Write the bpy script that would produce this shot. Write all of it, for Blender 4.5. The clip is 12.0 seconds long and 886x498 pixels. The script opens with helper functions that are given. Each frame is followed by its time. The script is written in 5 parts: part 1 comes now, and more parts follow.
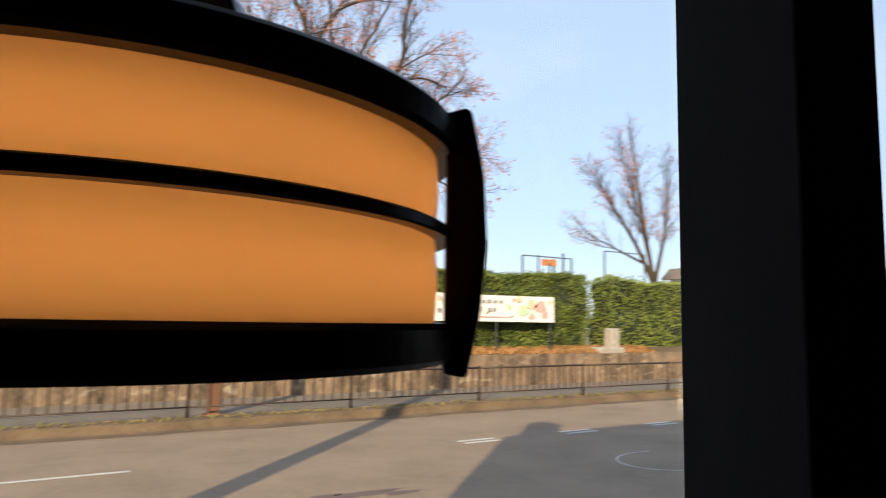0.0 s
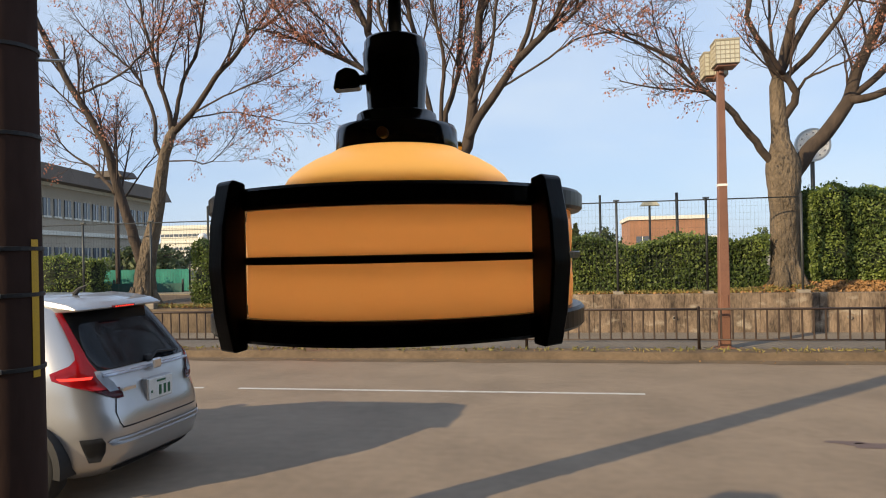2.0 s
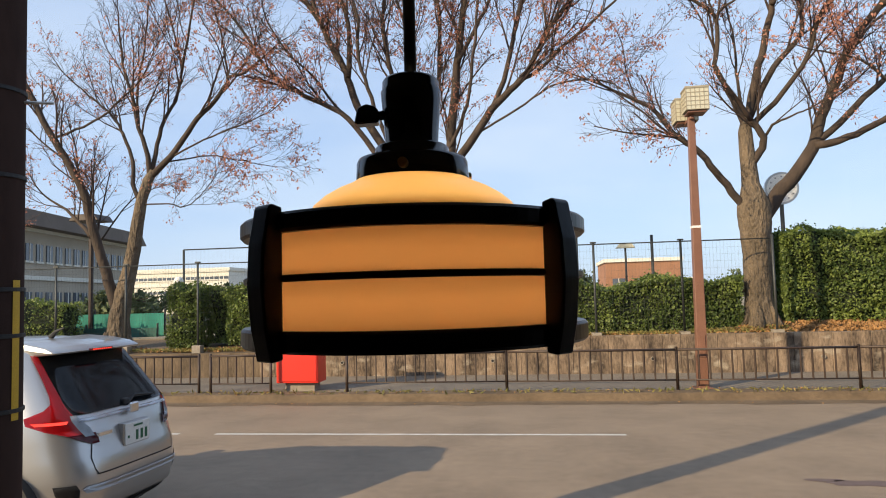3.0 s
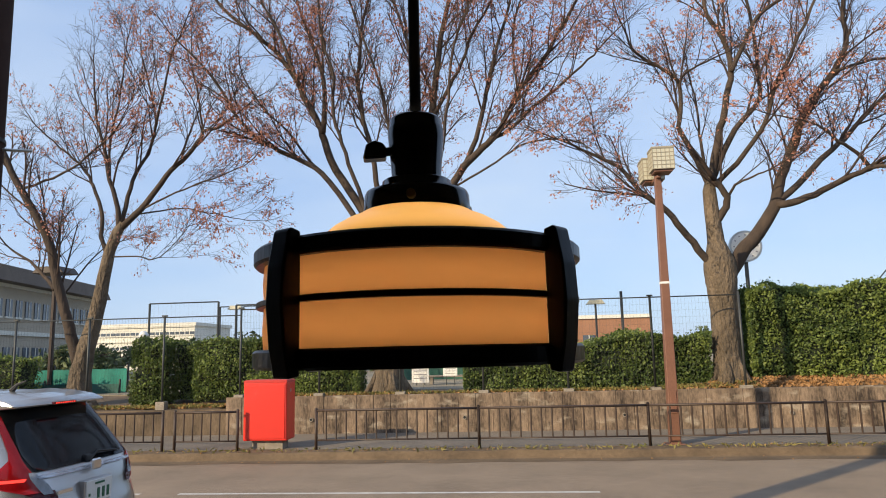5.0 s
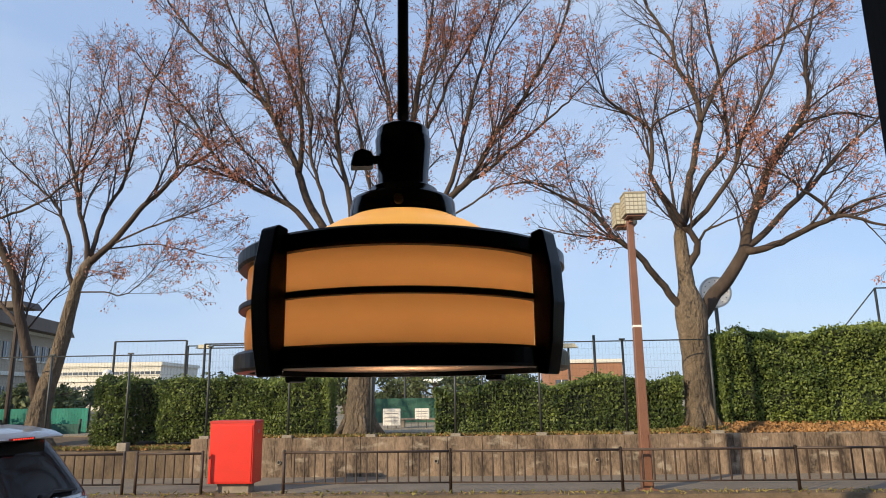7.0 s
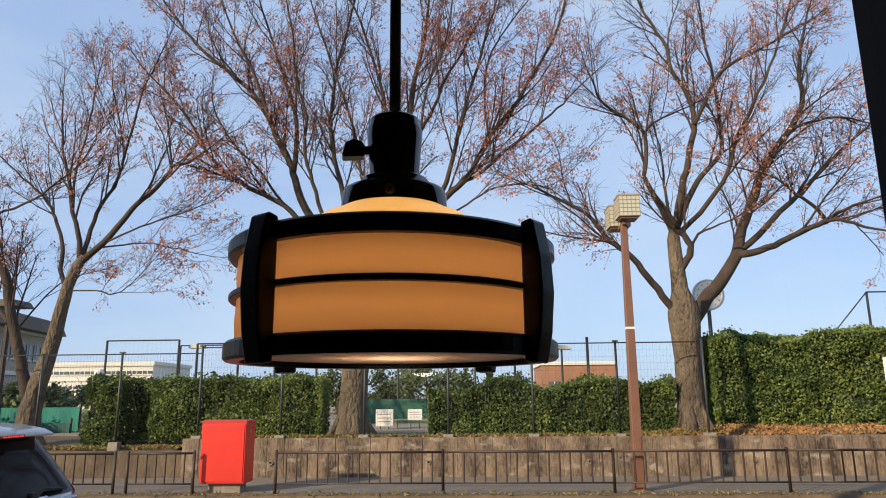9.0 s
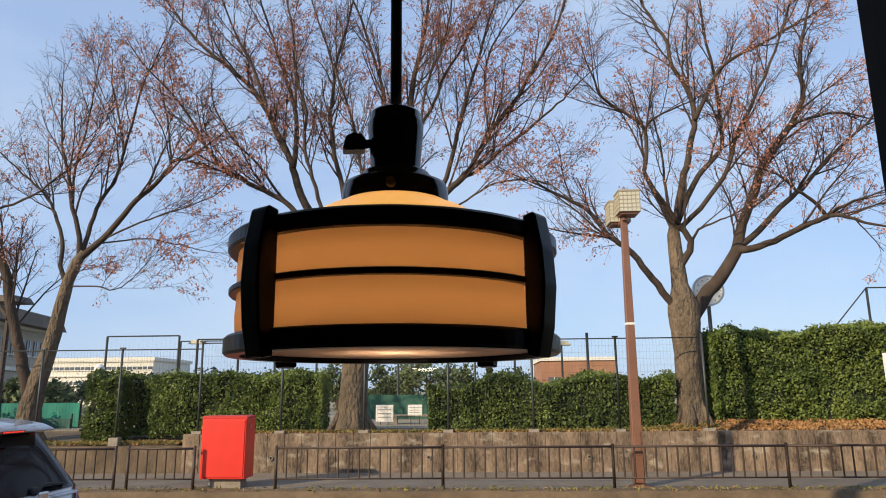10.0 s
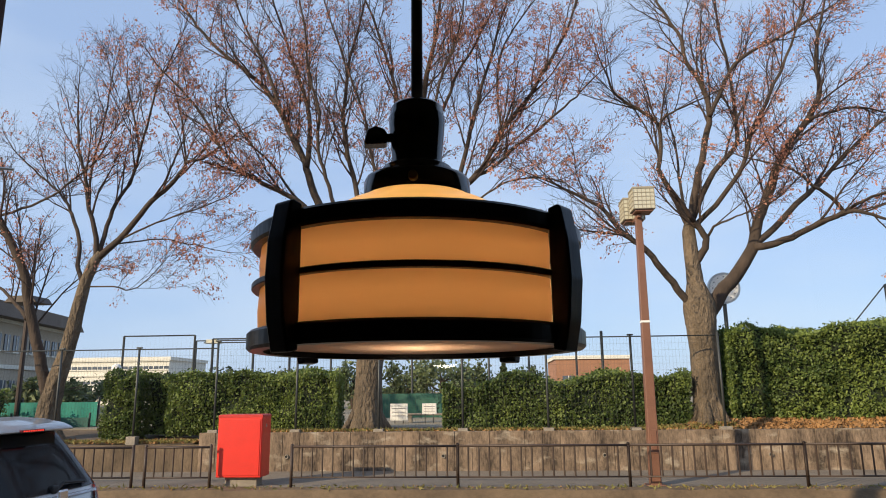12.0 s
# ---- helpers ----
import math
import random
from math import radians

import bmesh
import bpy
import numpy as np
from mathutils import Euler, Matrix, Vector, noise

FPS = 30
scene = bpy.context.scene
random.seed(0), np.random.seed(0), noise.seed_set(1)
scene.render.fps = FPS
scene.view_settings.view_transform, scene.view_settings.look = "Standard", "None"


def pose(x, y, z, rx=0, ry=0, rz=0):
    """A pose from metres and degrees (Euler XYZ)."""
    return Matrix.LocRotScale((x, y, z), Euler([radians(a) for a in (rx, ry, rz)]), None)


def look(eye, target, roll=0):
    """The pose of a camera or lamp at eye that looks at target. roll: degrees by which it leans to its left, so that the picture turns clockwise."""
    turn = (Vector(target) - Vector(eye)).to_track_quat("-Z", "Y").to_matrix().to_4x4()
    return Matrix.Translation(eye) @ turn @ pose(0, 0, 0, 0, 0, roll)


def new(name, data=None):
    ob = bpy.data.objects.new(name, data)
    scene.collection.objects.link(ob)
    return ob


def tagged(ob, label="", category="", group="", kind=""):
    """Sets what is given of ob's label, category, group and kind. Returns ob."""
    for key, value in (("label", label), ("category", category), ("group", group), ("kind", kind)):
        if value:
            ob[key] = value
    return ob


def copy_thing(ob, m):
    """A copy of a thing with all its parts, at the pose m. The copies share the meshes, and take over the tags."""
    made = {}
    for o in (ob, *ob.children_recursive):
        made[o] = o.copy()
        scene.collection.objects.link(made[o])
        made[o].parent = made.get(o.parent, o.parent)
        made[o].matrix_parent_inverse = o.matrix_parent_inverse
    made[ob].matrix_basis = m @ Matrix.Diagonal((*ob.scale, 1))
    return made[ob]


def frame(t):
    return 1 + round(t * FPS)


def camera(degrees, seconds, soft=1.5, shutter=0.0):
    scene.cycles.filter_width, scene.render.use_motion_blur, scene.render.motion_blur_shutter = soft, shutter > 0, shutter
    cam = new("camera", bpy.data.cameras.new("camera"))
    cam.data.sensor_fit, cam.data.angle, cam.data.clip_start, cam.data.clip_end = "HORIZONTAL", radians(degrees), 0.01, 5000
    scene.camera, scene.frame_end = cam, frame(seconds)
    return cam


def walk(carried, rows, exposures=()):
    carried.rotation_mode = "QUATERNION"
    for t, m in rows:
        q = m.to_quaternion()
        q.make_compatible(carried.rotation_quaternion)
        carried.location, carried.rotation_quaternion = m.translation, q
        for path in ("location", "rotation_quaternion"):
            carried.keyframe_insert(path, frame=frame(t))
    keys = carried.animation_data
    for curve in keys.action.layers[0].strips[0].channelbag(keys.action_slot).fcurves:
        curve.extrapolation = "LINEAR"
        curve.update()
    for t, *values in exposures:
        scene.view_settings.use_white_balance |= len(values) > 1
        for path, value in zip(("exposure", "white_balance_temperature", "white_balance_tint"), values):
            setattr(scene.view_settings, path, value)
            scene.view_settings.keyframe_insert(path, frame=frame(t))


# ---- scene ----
cam = camera(66.0, 12.0, soft=1.0, shutter=0.2)
PATH = [
    (0, (0.454, 0.044, 1.876), (1.499, 1.736, 2.082), 1.0),
    (0.5, (0.668, -0.093, 1.892), (0.97, 1.882, 1.965), 1.1),
    (1, (0.663, -0.12, 1.943), (0.568, 1.876, 1.85), 0.3),
    (1.5, (0.659, -0.195, 1.949), (0.376, 1.784, 1.87), -0.9),
    (2, (0.675, -0.237, 1.927), (0.331, 1.733, 1.94), -1.2),
    (2.5, (0.663, -0.28, 1.915), (0.369, 1.696, 2.007), -1.4),
    (3, (0.644, -0.298, 1.903), (0.369, 1.678, 2.041), -1.5),
    (3.5, (0.637, -0.315, 1.892), (0.395, 1.661, 2.088), -1.6),
    (5.5, (0.602, -0.342, 1.858), (0.447, 1.625, 2.183), -1.3),
    (6, (0.597, -0.341, 1.846), (0.478, 1.624, 2.202), -1.2),
    (6.5, (0.594, -0.339, 1.833), (0.484, 1.62, 2.222), -1.0),
    (7, (0.595, -0.337, 1.826), (0.491, 1.615, 2.246), -0.8),
    (9, (0.599, -0.335, 1.813), (0.512, 1.618, 2.237), -0.5),
    (9.5, (0.598, -0.334, 1.812), (0.512, 1.621, 2.226), -0.5),
    (10, (0.597, -0.33, 1.812), (0.51, 1.626, 2.224), -0.5),
    (10.5, (0.593, -0.327, 1.81), (0.498, 1.628, 2.219), -0.5),
    (11, (0.587, -0.323, 1.808), (0.479, 1.632, 2.215), -0.5),
    (11.5, (0.584, -0.323, 1.807), (0.466, 1.631, 2.214), -0.6),
    (12, (0.585, -0.323, 1.808), (0.46, 1.631, 2.217), -0.6),
]
walk(cam, [(t, look(eye, target, roll)) for t, eye, target, roll in PATH],
     [(0.0, 0.6, 7350, 10), (1.0, 0.19, 7250, 10), (2.0, 0.3, 7100, 10), (3.0, 0.38, 7000, 10), (3.7, 0.42, 6900, 10), (5.5, 0.22, 6680, 10), (12.0, 0.18, 6640, 10)])

# ---------------------------------------------------------------- world, sun
SUN_FROM = Vector((-0.714 * 0.92, -0.70 * 0.92, 0.39)).normalized()
world = bpy.data.worlds.new("world")
scene.world = world
world.use_nodes = True
wn, wl = world.node_tree.nodes, world.node_tree.links
wn.clear()
sky = wn.new("ShaderNodeTexSky")
sky.sky_type, sky.sun_disc = "NISHITA", False
sky.sun_elevation, sky.sun_rotation = radians(23), math.atan2(SUN_FROM.x, SUN_FROM.y)
sky.air_density, sky.dust_density, sky.ozone_density = 1.0, 0.8, 3.0
wtc, wmap, wno, wra, wmix = (wn.new(k) for k in ("ShaderNodeTexCoord", "ShaderNodeMapping", "ShaderNodeTexNoise", "ShaderNodeValToRGB", "ShaderNodeMix"))
wmap.inputs["Scale"].default_value = (1.0, 1.0, 3.2)
wno.inputs["Scale"].default_value, wno.inputs["Detail"].default_value = 2.3, 5.0
wra.color_ramp.elements[0].position, wra.color_ramp.elements[1].position = 0.42, 0.78
wra.color_ramp.elements[0].color, wra.color_ramp.elements[1].color = (0.02, 0.02, 0.02, 1), (0.65, 0.65, 0.65, 1)
wmix.data_type = "RGBA"
wmix.inputs[7].default_value = (4.8, 5.5, 6.6, 1)
whaze = wn.new("ShaderNodeMix")
whaze.data_type = "RGBA"
whaze.inputs["Factor"].default_value = 0.7
whaze.inputs[7].default_value = (3.2, 4.3, 6.7, 1)
wbg, wout = wn.new("ShaderNodeBackground"), wn.new("ShaderNodeOutputWorld")
wbg.inputs["Strength"].default_value = 0.142
wl.new(wtc.outputs["Generated"], wmap.inputs["Vector"])
wl.new(wmap.outputs["Vector"], wno.inputs["Vector"])
wl.new(wno.outputs["Fac"], wra.inputs["Fac"])
wl.new(wra.outputs["Color"], wmix.inputs["Factor"])
wl.new(sky.outputs["Color"], whaze.inputs[6])
wl.new(whaze.outputs[2], wmix.inputs[6])
wl.new(wmix.outputs[2], wbg.inputs["Color"])
wl.new(wbg.outputs["Background"], wout.inputs["Surface"])
sun_data = bpy.data.lights.new("sun", "SUN")
sun_data.energy, sun_data.angle, sun_data.color = 5.0, radians(0.6), (1.0, 0.8, 0.56)
sun = new("sun", sun_data)
sun.matrix_world = look(SUN_FROM * 60, (0, 0, 0))

# ---------------------------------------------------------------- materials


def mat(name, color, rough=0.6, metal=0.0, vary=0.25, scale=6.0, bump=0.0, bump_scale=60.0, bump_depth=0.01, dark=None, streak=(1, 1, 1), rnd=0.0,
        spec=0.5, coat=0.0):
    """A surface with variation at two scales, fine relief and, where rnd is set, a shift from piece to piece."""
    m = bpy.data.materials.new(name)
    m.use_nodes = True
    n, l = m.node_tree.nodes, m.node_tree.links
    b = n["Principled BSDF"]
    b.inputs["Roughness"].default_value, b.inputs["Metallic"].default_value = rough, metal
    b.inputs["Specular IOR Level"].default_value, b.inputs["Coat Weight"].default_value = spec, coat
    tc, mp = n.new("ShaderNodeTexCoord"), n.new("ShaderNodeMapping")
    mp.inputs["Scale"].default_value = streak
    l.new(tc.outputs["Object"], mp.inputs["Vector"])
    big, small = n.new("ShaderNodeTexNoise"), n.new("ShaderNodeTexNoise")
    big.inputs["Scale"].default_value, big.inputs["Detail"].default_value = scale, 6
    small.inputs["Scale"].default_value, small.inputs["Detail"].default_value = scale * 9, 4
    for t in (big, small):
        l.new(mp.outputs["Vector"], t.inputs["Vector"])
    mix, ramp = n.new("ShaderNodeMath"), n.new("ShaderNodeValToRGB")
    mix.operation = "MULTIPLY_ADD"
    mix.inputs[1].default_value = 0.35
    l.new(small.outputs["Fac"], mix.inputs[0])
    half = n.new("ShaderNodeMath")
    half.operation = "MULTIPLY"
    half.inputs[1].default_value = 0.65
    l.new(big.outputs["Fac"], half.inputs[0])
    l.new(half.outputs[0], mix.inputs[2])
    last = mix.outputs[0]
    if rnd:
        info, geo = n.new("ShaderNodeObjectInfo"), n.new("ShaderNodeNewGeometry")
        both, add = n.new("ShaderNodeMath"), n.new("ShaderNodeMath")
        l.new(info.outputs["Random"], both.inputs[0])
        l.new(geo.outputs["Random Per Island"], both.inputs[1])
        add.operation = "MULTIPLY_ADD"
        add.inputs[1].default_value = rnd
        sh = n.new("ShaderNodeMath")
        sh.operation = "SUBTRACT"
        sh.inputs[1].default_value = 1.0
        l.new(both.outputs[0], sh.inputs[0])
        l.new(sh.outputs[0], add.inputs[0])
        l.new(last, add.inputs[2])
        last = add.outputs[0]
    lo = dark or tuple(c * (1 - vary) for c in color)
    ramp.color_ramp.elements[0].position, ramp.color_ramp.elements[1].position = 0.3, 0.7
    ramp.color_ramp.elements[0].color, ramp.color_ramp.elements[1].color = (*lo, 1), (*(min(1, c * (1 + vary * 0.4)) for c in color), 1)
    l.new(last, ramp.inputs["Fac"])
    l.new(ramp.outputs["Color"], b.inputs["Base Color"])
    if bump:
        bn, bt = n.new("ShaderNodeBump"), n.new("ShaderNodeTexNoise")
        bt.inputs["Scale"].default_value, bt.inputs["Detail"].default_value = bump_scale, 5
        l.new(mp.outputs["Vector"], bt.inputs["Vector"])
        l.new(bt.outputs["Fac"], bn.inputs["Height"])
        bn.inputs["Strength"].default_value, bn.inputs["Distance"].default_value = bump, bump_depth
        l.new(bn.outputs["Normal"], b.inputs["Normal"])
    return m


def leafy(name, color, dark, through_amount=0.35, rough=0.45, scale=1.2):
    """Leaves: their colour shifts from leaf to leaf and from clump to clump, and light comes through."""
    m = mat(name, color, rough, vary=0.5, scale=scale, dark=dark, rnd=0.22)
    n, l = m.node_tree.nodes, m.node_tree.links
    tr, mx = n.new("ShaderNodeBsdfTranslucent"), n.new("ShaderNodeMixShader")
    ramp = next(k for k in n if k.bl_idname == "ShaderNodeValToRGB")
    l.new(ramp.outputs["Color"], tr.inputs["Color"])
    mx.inputs[0].default_value = through_amount
    l.new(n["Principled BSDF"].outputs[0], mx.inputs[1])
    l.new(tr.outputs[0], mx.inputs[2])
    l.new(mx.outputs[0], n["Material Output"].inputs["Surface"])
    return m


def glow(name, color, strength, base=(0.8, 0.8, 0.8)):
    m = mat(name, base, 0.3, vary=0.05)
    b = m.node_tree.nodes["Principled BSDF"]
    b.inputs["Emission Color"].default_value, b.inputs["Emission Strength"].default_value = (*color, 1), strength
    return m


def shade_glass(name, color, gloss=0.2, lets=0.62):
    """Coloured plastic of a lampshade: it lets the lamp's light through and is smooth outside."""
    m = mat(name, color, 0.32, vary=0.05, scale=5, streak=(1, 1, 6))
    n, l = m.node_tree.nodes, m.node_tree.links
    tr, mx = n.new("ShaderNodeBsdfTranslucent"), n.new("ShaderNodeMixShader")
    tr.inputs["Color"].default_value = (*color, 1)
    mx.inputs[0].default_value = lets
    l.new(n["Principled BSDF"].outputs[0], mx.inputs[1])
    l.new(tr.outputs[0], mx.inputs[2])
    l.new(mx.outputs[0], n["Material Output"].inputs["Surface"])
    n["Principled BSDF"].inputs["Specular IOR Level"].default_value = gloss
    return m


def pane_glass(name, gloss=0.02):
    m = bpy.data.materials.new(name)
    m.use_nodes = True
    n, l = m.node_tree.nodes, m.node_tree.links
    n.clear()
    tr, gl, fr, mx, out = (n.new(k) for k in ("ShaderNodeBsdfTransparent", "ShaderNodeBsdfGlossy", "ShaderNodeLayerWeight", "ShaderNodeMixShader", "ShaderNodeOutputMaterial"))
    pw, ad = n.new("ShaderNodeMath"), n.new("ShaderNodeMath")
    pw.operation, pw.inputs[1].default_value = "POWER", 5.0
    ad.operation, ad.inputs[1].default_value, ad.inputs[2].default_value = "MULTIPLY_ADD", 0.5, 0.025
    gl.inputs["Roughness"].default_value = gloss
    tr.inputs["Color"].default_value = (0.97, 0.985, 0.98, 1)
    fr.inputs["Blend"].default_value = 0.5
    l.new(fr.outputs["Facing"], pw.inputs[0])
    l.new(pw.outputs[0], ad.inputs[0])
    l.new(ad.outputs[0], mx.inputs[0])
    l.new(tr.outputs[0], mx.inputs[1])
    l.new(gl.outputs[0], mx.inputs[2])
    l.new(mx.outputs[0], out.inputs["Surface"])
    return m


M_ROAD = mat("asphalt", (0.275, 0.207, 0.145), 0.85, vary=0.3, scale=0.9, bump=0.5, bump_scale=160)
M_PAVE = mat("pavement_concrete", (0.21, 0.176, 0.138), 0.85, vary=0.3, scale=1.4, bump=0.3, bump_scale=90)
M_KERB = mat("kerb_stone", (0.2, 0.14, 0.09), 0.95, vary=0.6, scale=1.8, bump=0.8, bump_scale=40, rnd=0.06)
M_DIRT = mat("dry_soil", (0.155, 0.108, 0.066), 0.95, vary=0.5, scale=1.6, bump=0.8, bump_scale=35)
M_PARK = mat("park_ground", (0.3, 0.25, 0.17), 0.95, vary=0.35, scale=0.3, bump=0.4, bump_scale=20)
M_WALL = mat("weathered_concrete", (0.22, 0.158, 0.108), 0.92, vary=0.8, scale=1.6, bump=0.8, bump_scale=22, streak=(1.8, 1.8, 0.6), dark=(0.042, 0.03, 0.022))
for e, pos in zip(next(k for k in M_WALL.node_tree.nodes if k.bl_idname == "ShaderNodeValToRGB").color_ramp.elements, (0.37, 0.62)):
    e.position = pos
wn_, wl_ = M_WALL.node_tree.nodes, M_WALL.node_tree.links
wt, wm, wnz, wr, wx = (wn_.new(k) for k in ("ShaderNodeNewGeometry", "ShaderNodeMapping", "ShaderNodeTexNoise", "ShaderNodeValToRGB", "ShaderNodeMix"))
wm.inputs["Scale"].default_value = (2.6, 2.6, 4.5)
wnz.inputs["Scale"].default_value, wnz.inputs["Detail"].default_value = 1.0, 8.0
wr.color_ramp.elements[0].position, wr.color_ramp.elements[1].position = 0.57, 0.74
wx.data_type = "RGBA"
wx.inputs[7].default_value = (0.4, 0.34, 0.26, 1)
for k in [k for k in wn_ if k.bl_idname == "ShaderNodeMapping"]:
    wl_.new(wt.outputs["Position"], k.inputs["Vector"])
wl_.new(wm.outputs["Vector"], wnz.inputs["Vector"])
wl_.new(wnz.outputs["Fac"], wr.inputs["Fac"])
wl_.new(wr.outputs["Color"], wx.inputs["Factor"])
wl_.new(next(k for k in wn_ if k.bl_idname == "ShaderNodeValToRGB" and k != wr).outputs["Color"], wx.inputs[6])
wl_.new(wx.outputs[2], wn_["Principled BSDF"].inputs["Base Color"])
M_WALLDARK = mat("dark_weathered_concrete", (0.15, 0.108, 0.07), 0.95, vary=0.85, scale=1.4, bump=0.8, bump_scale=22, streak=(1.8, 1.8, 0.6))
M_LINE = mat("road_paint", (0.6, 0.58, 0.54), 0.7, vary=0.3, scale=6, bump=0.3)
M_TAR = mat("tar_patch", (0.15, 0.105, 0.095), 0.8, vary=0.3, scale=4)
M_FENCE = mat("brown_fence_paint", (0.05, 0.03, 0.021), 0.55, vary=0.35, scale=9, bump=0.15)
M_POLE = mat("brown_pole_paint", (0.21, 0.1, 0.064), 0.5, vary=0.25, scale=3, bump=0.1)
M_GREYPOLE = mat("galvanised_grey", (0.06, 0.065, 0.065), 0.5, 0.3, vary=0.3, scale=5)
M_MESH = mat("dark_mesh_wire", (0.06, 0.065, 0.06), 0.6, vary=0.3)
M_RED = mat("red_enamel", (0.72, 0.03, 0.016), 0.4, vary=0.12, scale=4, coat=0.1)
M_REDDARK = mat("dark_red_enamel", (0.55, 0.025, 0.018), 0.5, vary=0.2)
M_CONC = mat("concrete_block", (0.3, 0.26, 0.21), 0.9, vary=0.35, scale=8, bump=0.5)
M_BARK = mat("bark", (0.18, 0.134, 0.09), 0.95, vary=0.75, scale=3, bump=1.0, bump_scale=13, bump_depth=0.12, streak=(1, 1, 0.5), dark=(0.045, 0.036, 0.026))
M_LIMB = mat("limb_bark", (0.072, 0.051, 0.038), 0.95, vary=0.6, scale=4, bump=1.0, bump_scale=14, bump_depth=0.03, streak=(1, 1, 0.4))
M_TWIG = mat("twig_bark", (0.062, 0.04, 0.031), 0.9, vary=0.4, scale=3)
M_RUSSET = leafy("russet_leaf", (0.6, 0.28, 0.18), (0.34, 0.13, 0.085), 0.4)
M_HEDGE = leafy("hedge_leaf", (0.25, 0.31, 0.07), (0.06, 0.1, 0.024), 0.3, rough=0.5)
# near-black green of the hedge cores: shade deep among the leaves, put into the colour
M_HEDGESHADE = mat("hedge_inner_shade", (0.02, 0.03, 0.012), 0.95, vary=0.5, scale=8)
M_LITTER = leafy("fallen_leaf", (0.42, 0.23, 0.09), (0.24, 0.13, 0.055), 0.15, rough=0.8)
M_GRASS = leafy("dry_grass_blade", (0.34, 0.27, 0.09), (0.15, 0.15, 0.04), 0.3, rough=0.7)
M_FARLEAF = leafy("far_foliage", (0.12, 0.15, 0.06), (0.05, 0.07, 0.03), 0.2, rough=0.6)
M_BLACK = mat("black_lacquered_wood", (0.012, 0.008, 0.007), 0.32, vary=0.4, scale=10, bump=0.05, streak=(1, 1, 0.3), spec=0.25)
M_BLACKSHINY = mat("black_plastic", (0.006, 0.006, 0.006), 0.12, vary=0.1, scale=10)
M_CORD = mat("black_cord", (0.008, 0.008, 0.008), 0.6, vary=0.2)
M_AMBER = shade_glass("amber_shade", (0.79, 0.54, 0.31))
M_DOME = shade_glass("amber_dome", (0.85, 0.52, 0.18), 0.5, 0.42)
M_DIFF = shade_glass("white_diffuser", (0.7, 0.56, 0.45), 0.5, 0.48)
M_BRASS = mat("brass", (0.6, 0.4, 0.14), 0.3, 1.0, vary=0.2)
M_COLUMN = mat("dark_window_post", (0.02, 0.02, 0.021), 0.8, spec=0.15, vary=0.3, scale=14, bump=0.08, streak=(1, 1, 0.2))
M_ROOMWALL = mat("dark_wood_wall", (0.09, 0.05, 0.03), 0.6, vary=0.4, scale=3, streak=(1, 1, 0.2))
M_PLASTER = mat("cream_plaster", (0.45, 0.4, 0.33), 0.9, vary=0.15, scale=2, bump=0.2)
M_ROOF = mat("grey_roof", (0.1, 0.1, 0.1), 0.7, vary=0.3, scale=2)
M_PANE = pane_glass("window_glass")
M_SILVER = mat("silver_car_paint", (0.5, 0.49, 0.48), 0.28, 0.75, vary=0.04, scale=2, coat=0.6)
M_CARGLASS = mat("dark_car_glass", (0.012, 0.014, 0.016), 0.06, vary=0.1)
M_TAIL = mat("red_lamp_plastic", (0.5, 0.008, 0.012), 0.12, vary=0.15, scale=12, coat=0.6)
M_TAILDARK = mat("dark_red_lamp_plastic", (0.12, 0.008, 0.015), 0.12, vary=0.15, coat=0.5)
M_CLEAR = mat("clear_lamp_plastic", (0.45, 0.47, 0.5), 0.12, 0.3, vary=0.3, scale=30)
M_BRAKE = glow("lit_brake_lamp", (1, 0.05, 0.03), 1.2, (0.6, 0.05, 0.05))
M_CHROME = mat("chrome", (0.75, 0.76, 0.78), 0.25, 1.0, vary=0.05)
M_TYRE = mat("tyre_rubber", (0.018, 0.018, 0.018), 0.85, vary=0.3, scale=20)
M_TRIM = mat("black_trim", (0.015, 0.015, 0.016), 0.6, vary=0.2)
M_PLATE = mat("white_plate", (0.7, 0.71, 0.68), 0.45, vary=0.08)
M_PLATEGREEN = mat("green_print", (0.02, 0.12, 0.06), 0.5, vary=0.1)
M_UTIL = mat("utility_pole_cover", (0.05, 0.03, 0.025), 0.9, spec=0.1, vary=0.4, scale=3, bump=0.15, streak=(1, 1, 0.3))
M_YELLOW = mat("yellow_plate", (0.6, 0.36, 0.02), 0.5, vary=0.2)
M_STEEL = mat("steel", (0.5, 0.5, 0.48), 0.35, 0.9, vary=0.2)
M_LANTERN = mat("opal_lantern", (0.56, 0.54, 0.43), 0.5, vary=0.08, scale=4)
M_LATTICE = mat("lantern_lattice", (0.36, 0.32, 0.24), 0.6, vary=0.2)
M_WHITE = mat("white_board", (0.8, 0.79, 0.76), 0.6, vary=0.08)
M_PINK = mat("pink_print", (0.75, 0.42, 0.4), 0.6, vary=0.35, scale=9)
M_ORANGE = mat("orange_print", (0.78, 0.6, 0.42), 0.6, vary=0.3, scale=9)
M_GREENP = mat("green_banner_print", (0.5, 0.7, 0.45), 0.6, vary=0.3, scale=9)
M_GREYP = mat("grey_print", (0.25, 0.25, 0.27), 0.6, vary=0.2)
M_TEAL = mat("teal_windbreak_net", (0.02, 0.22, 0.17), 0.8, vary=0.3, scale=1.5)
M_TEALDARK = mat("dark_teal_net", (0.025, 0.1, 0.085), 0.8, vary=0.3, scale=1.5)
M_BEIGE = mat("beige_facade", (0.42, 0.36, 0.28), 0.85, vary=0.15, scale=0.6)
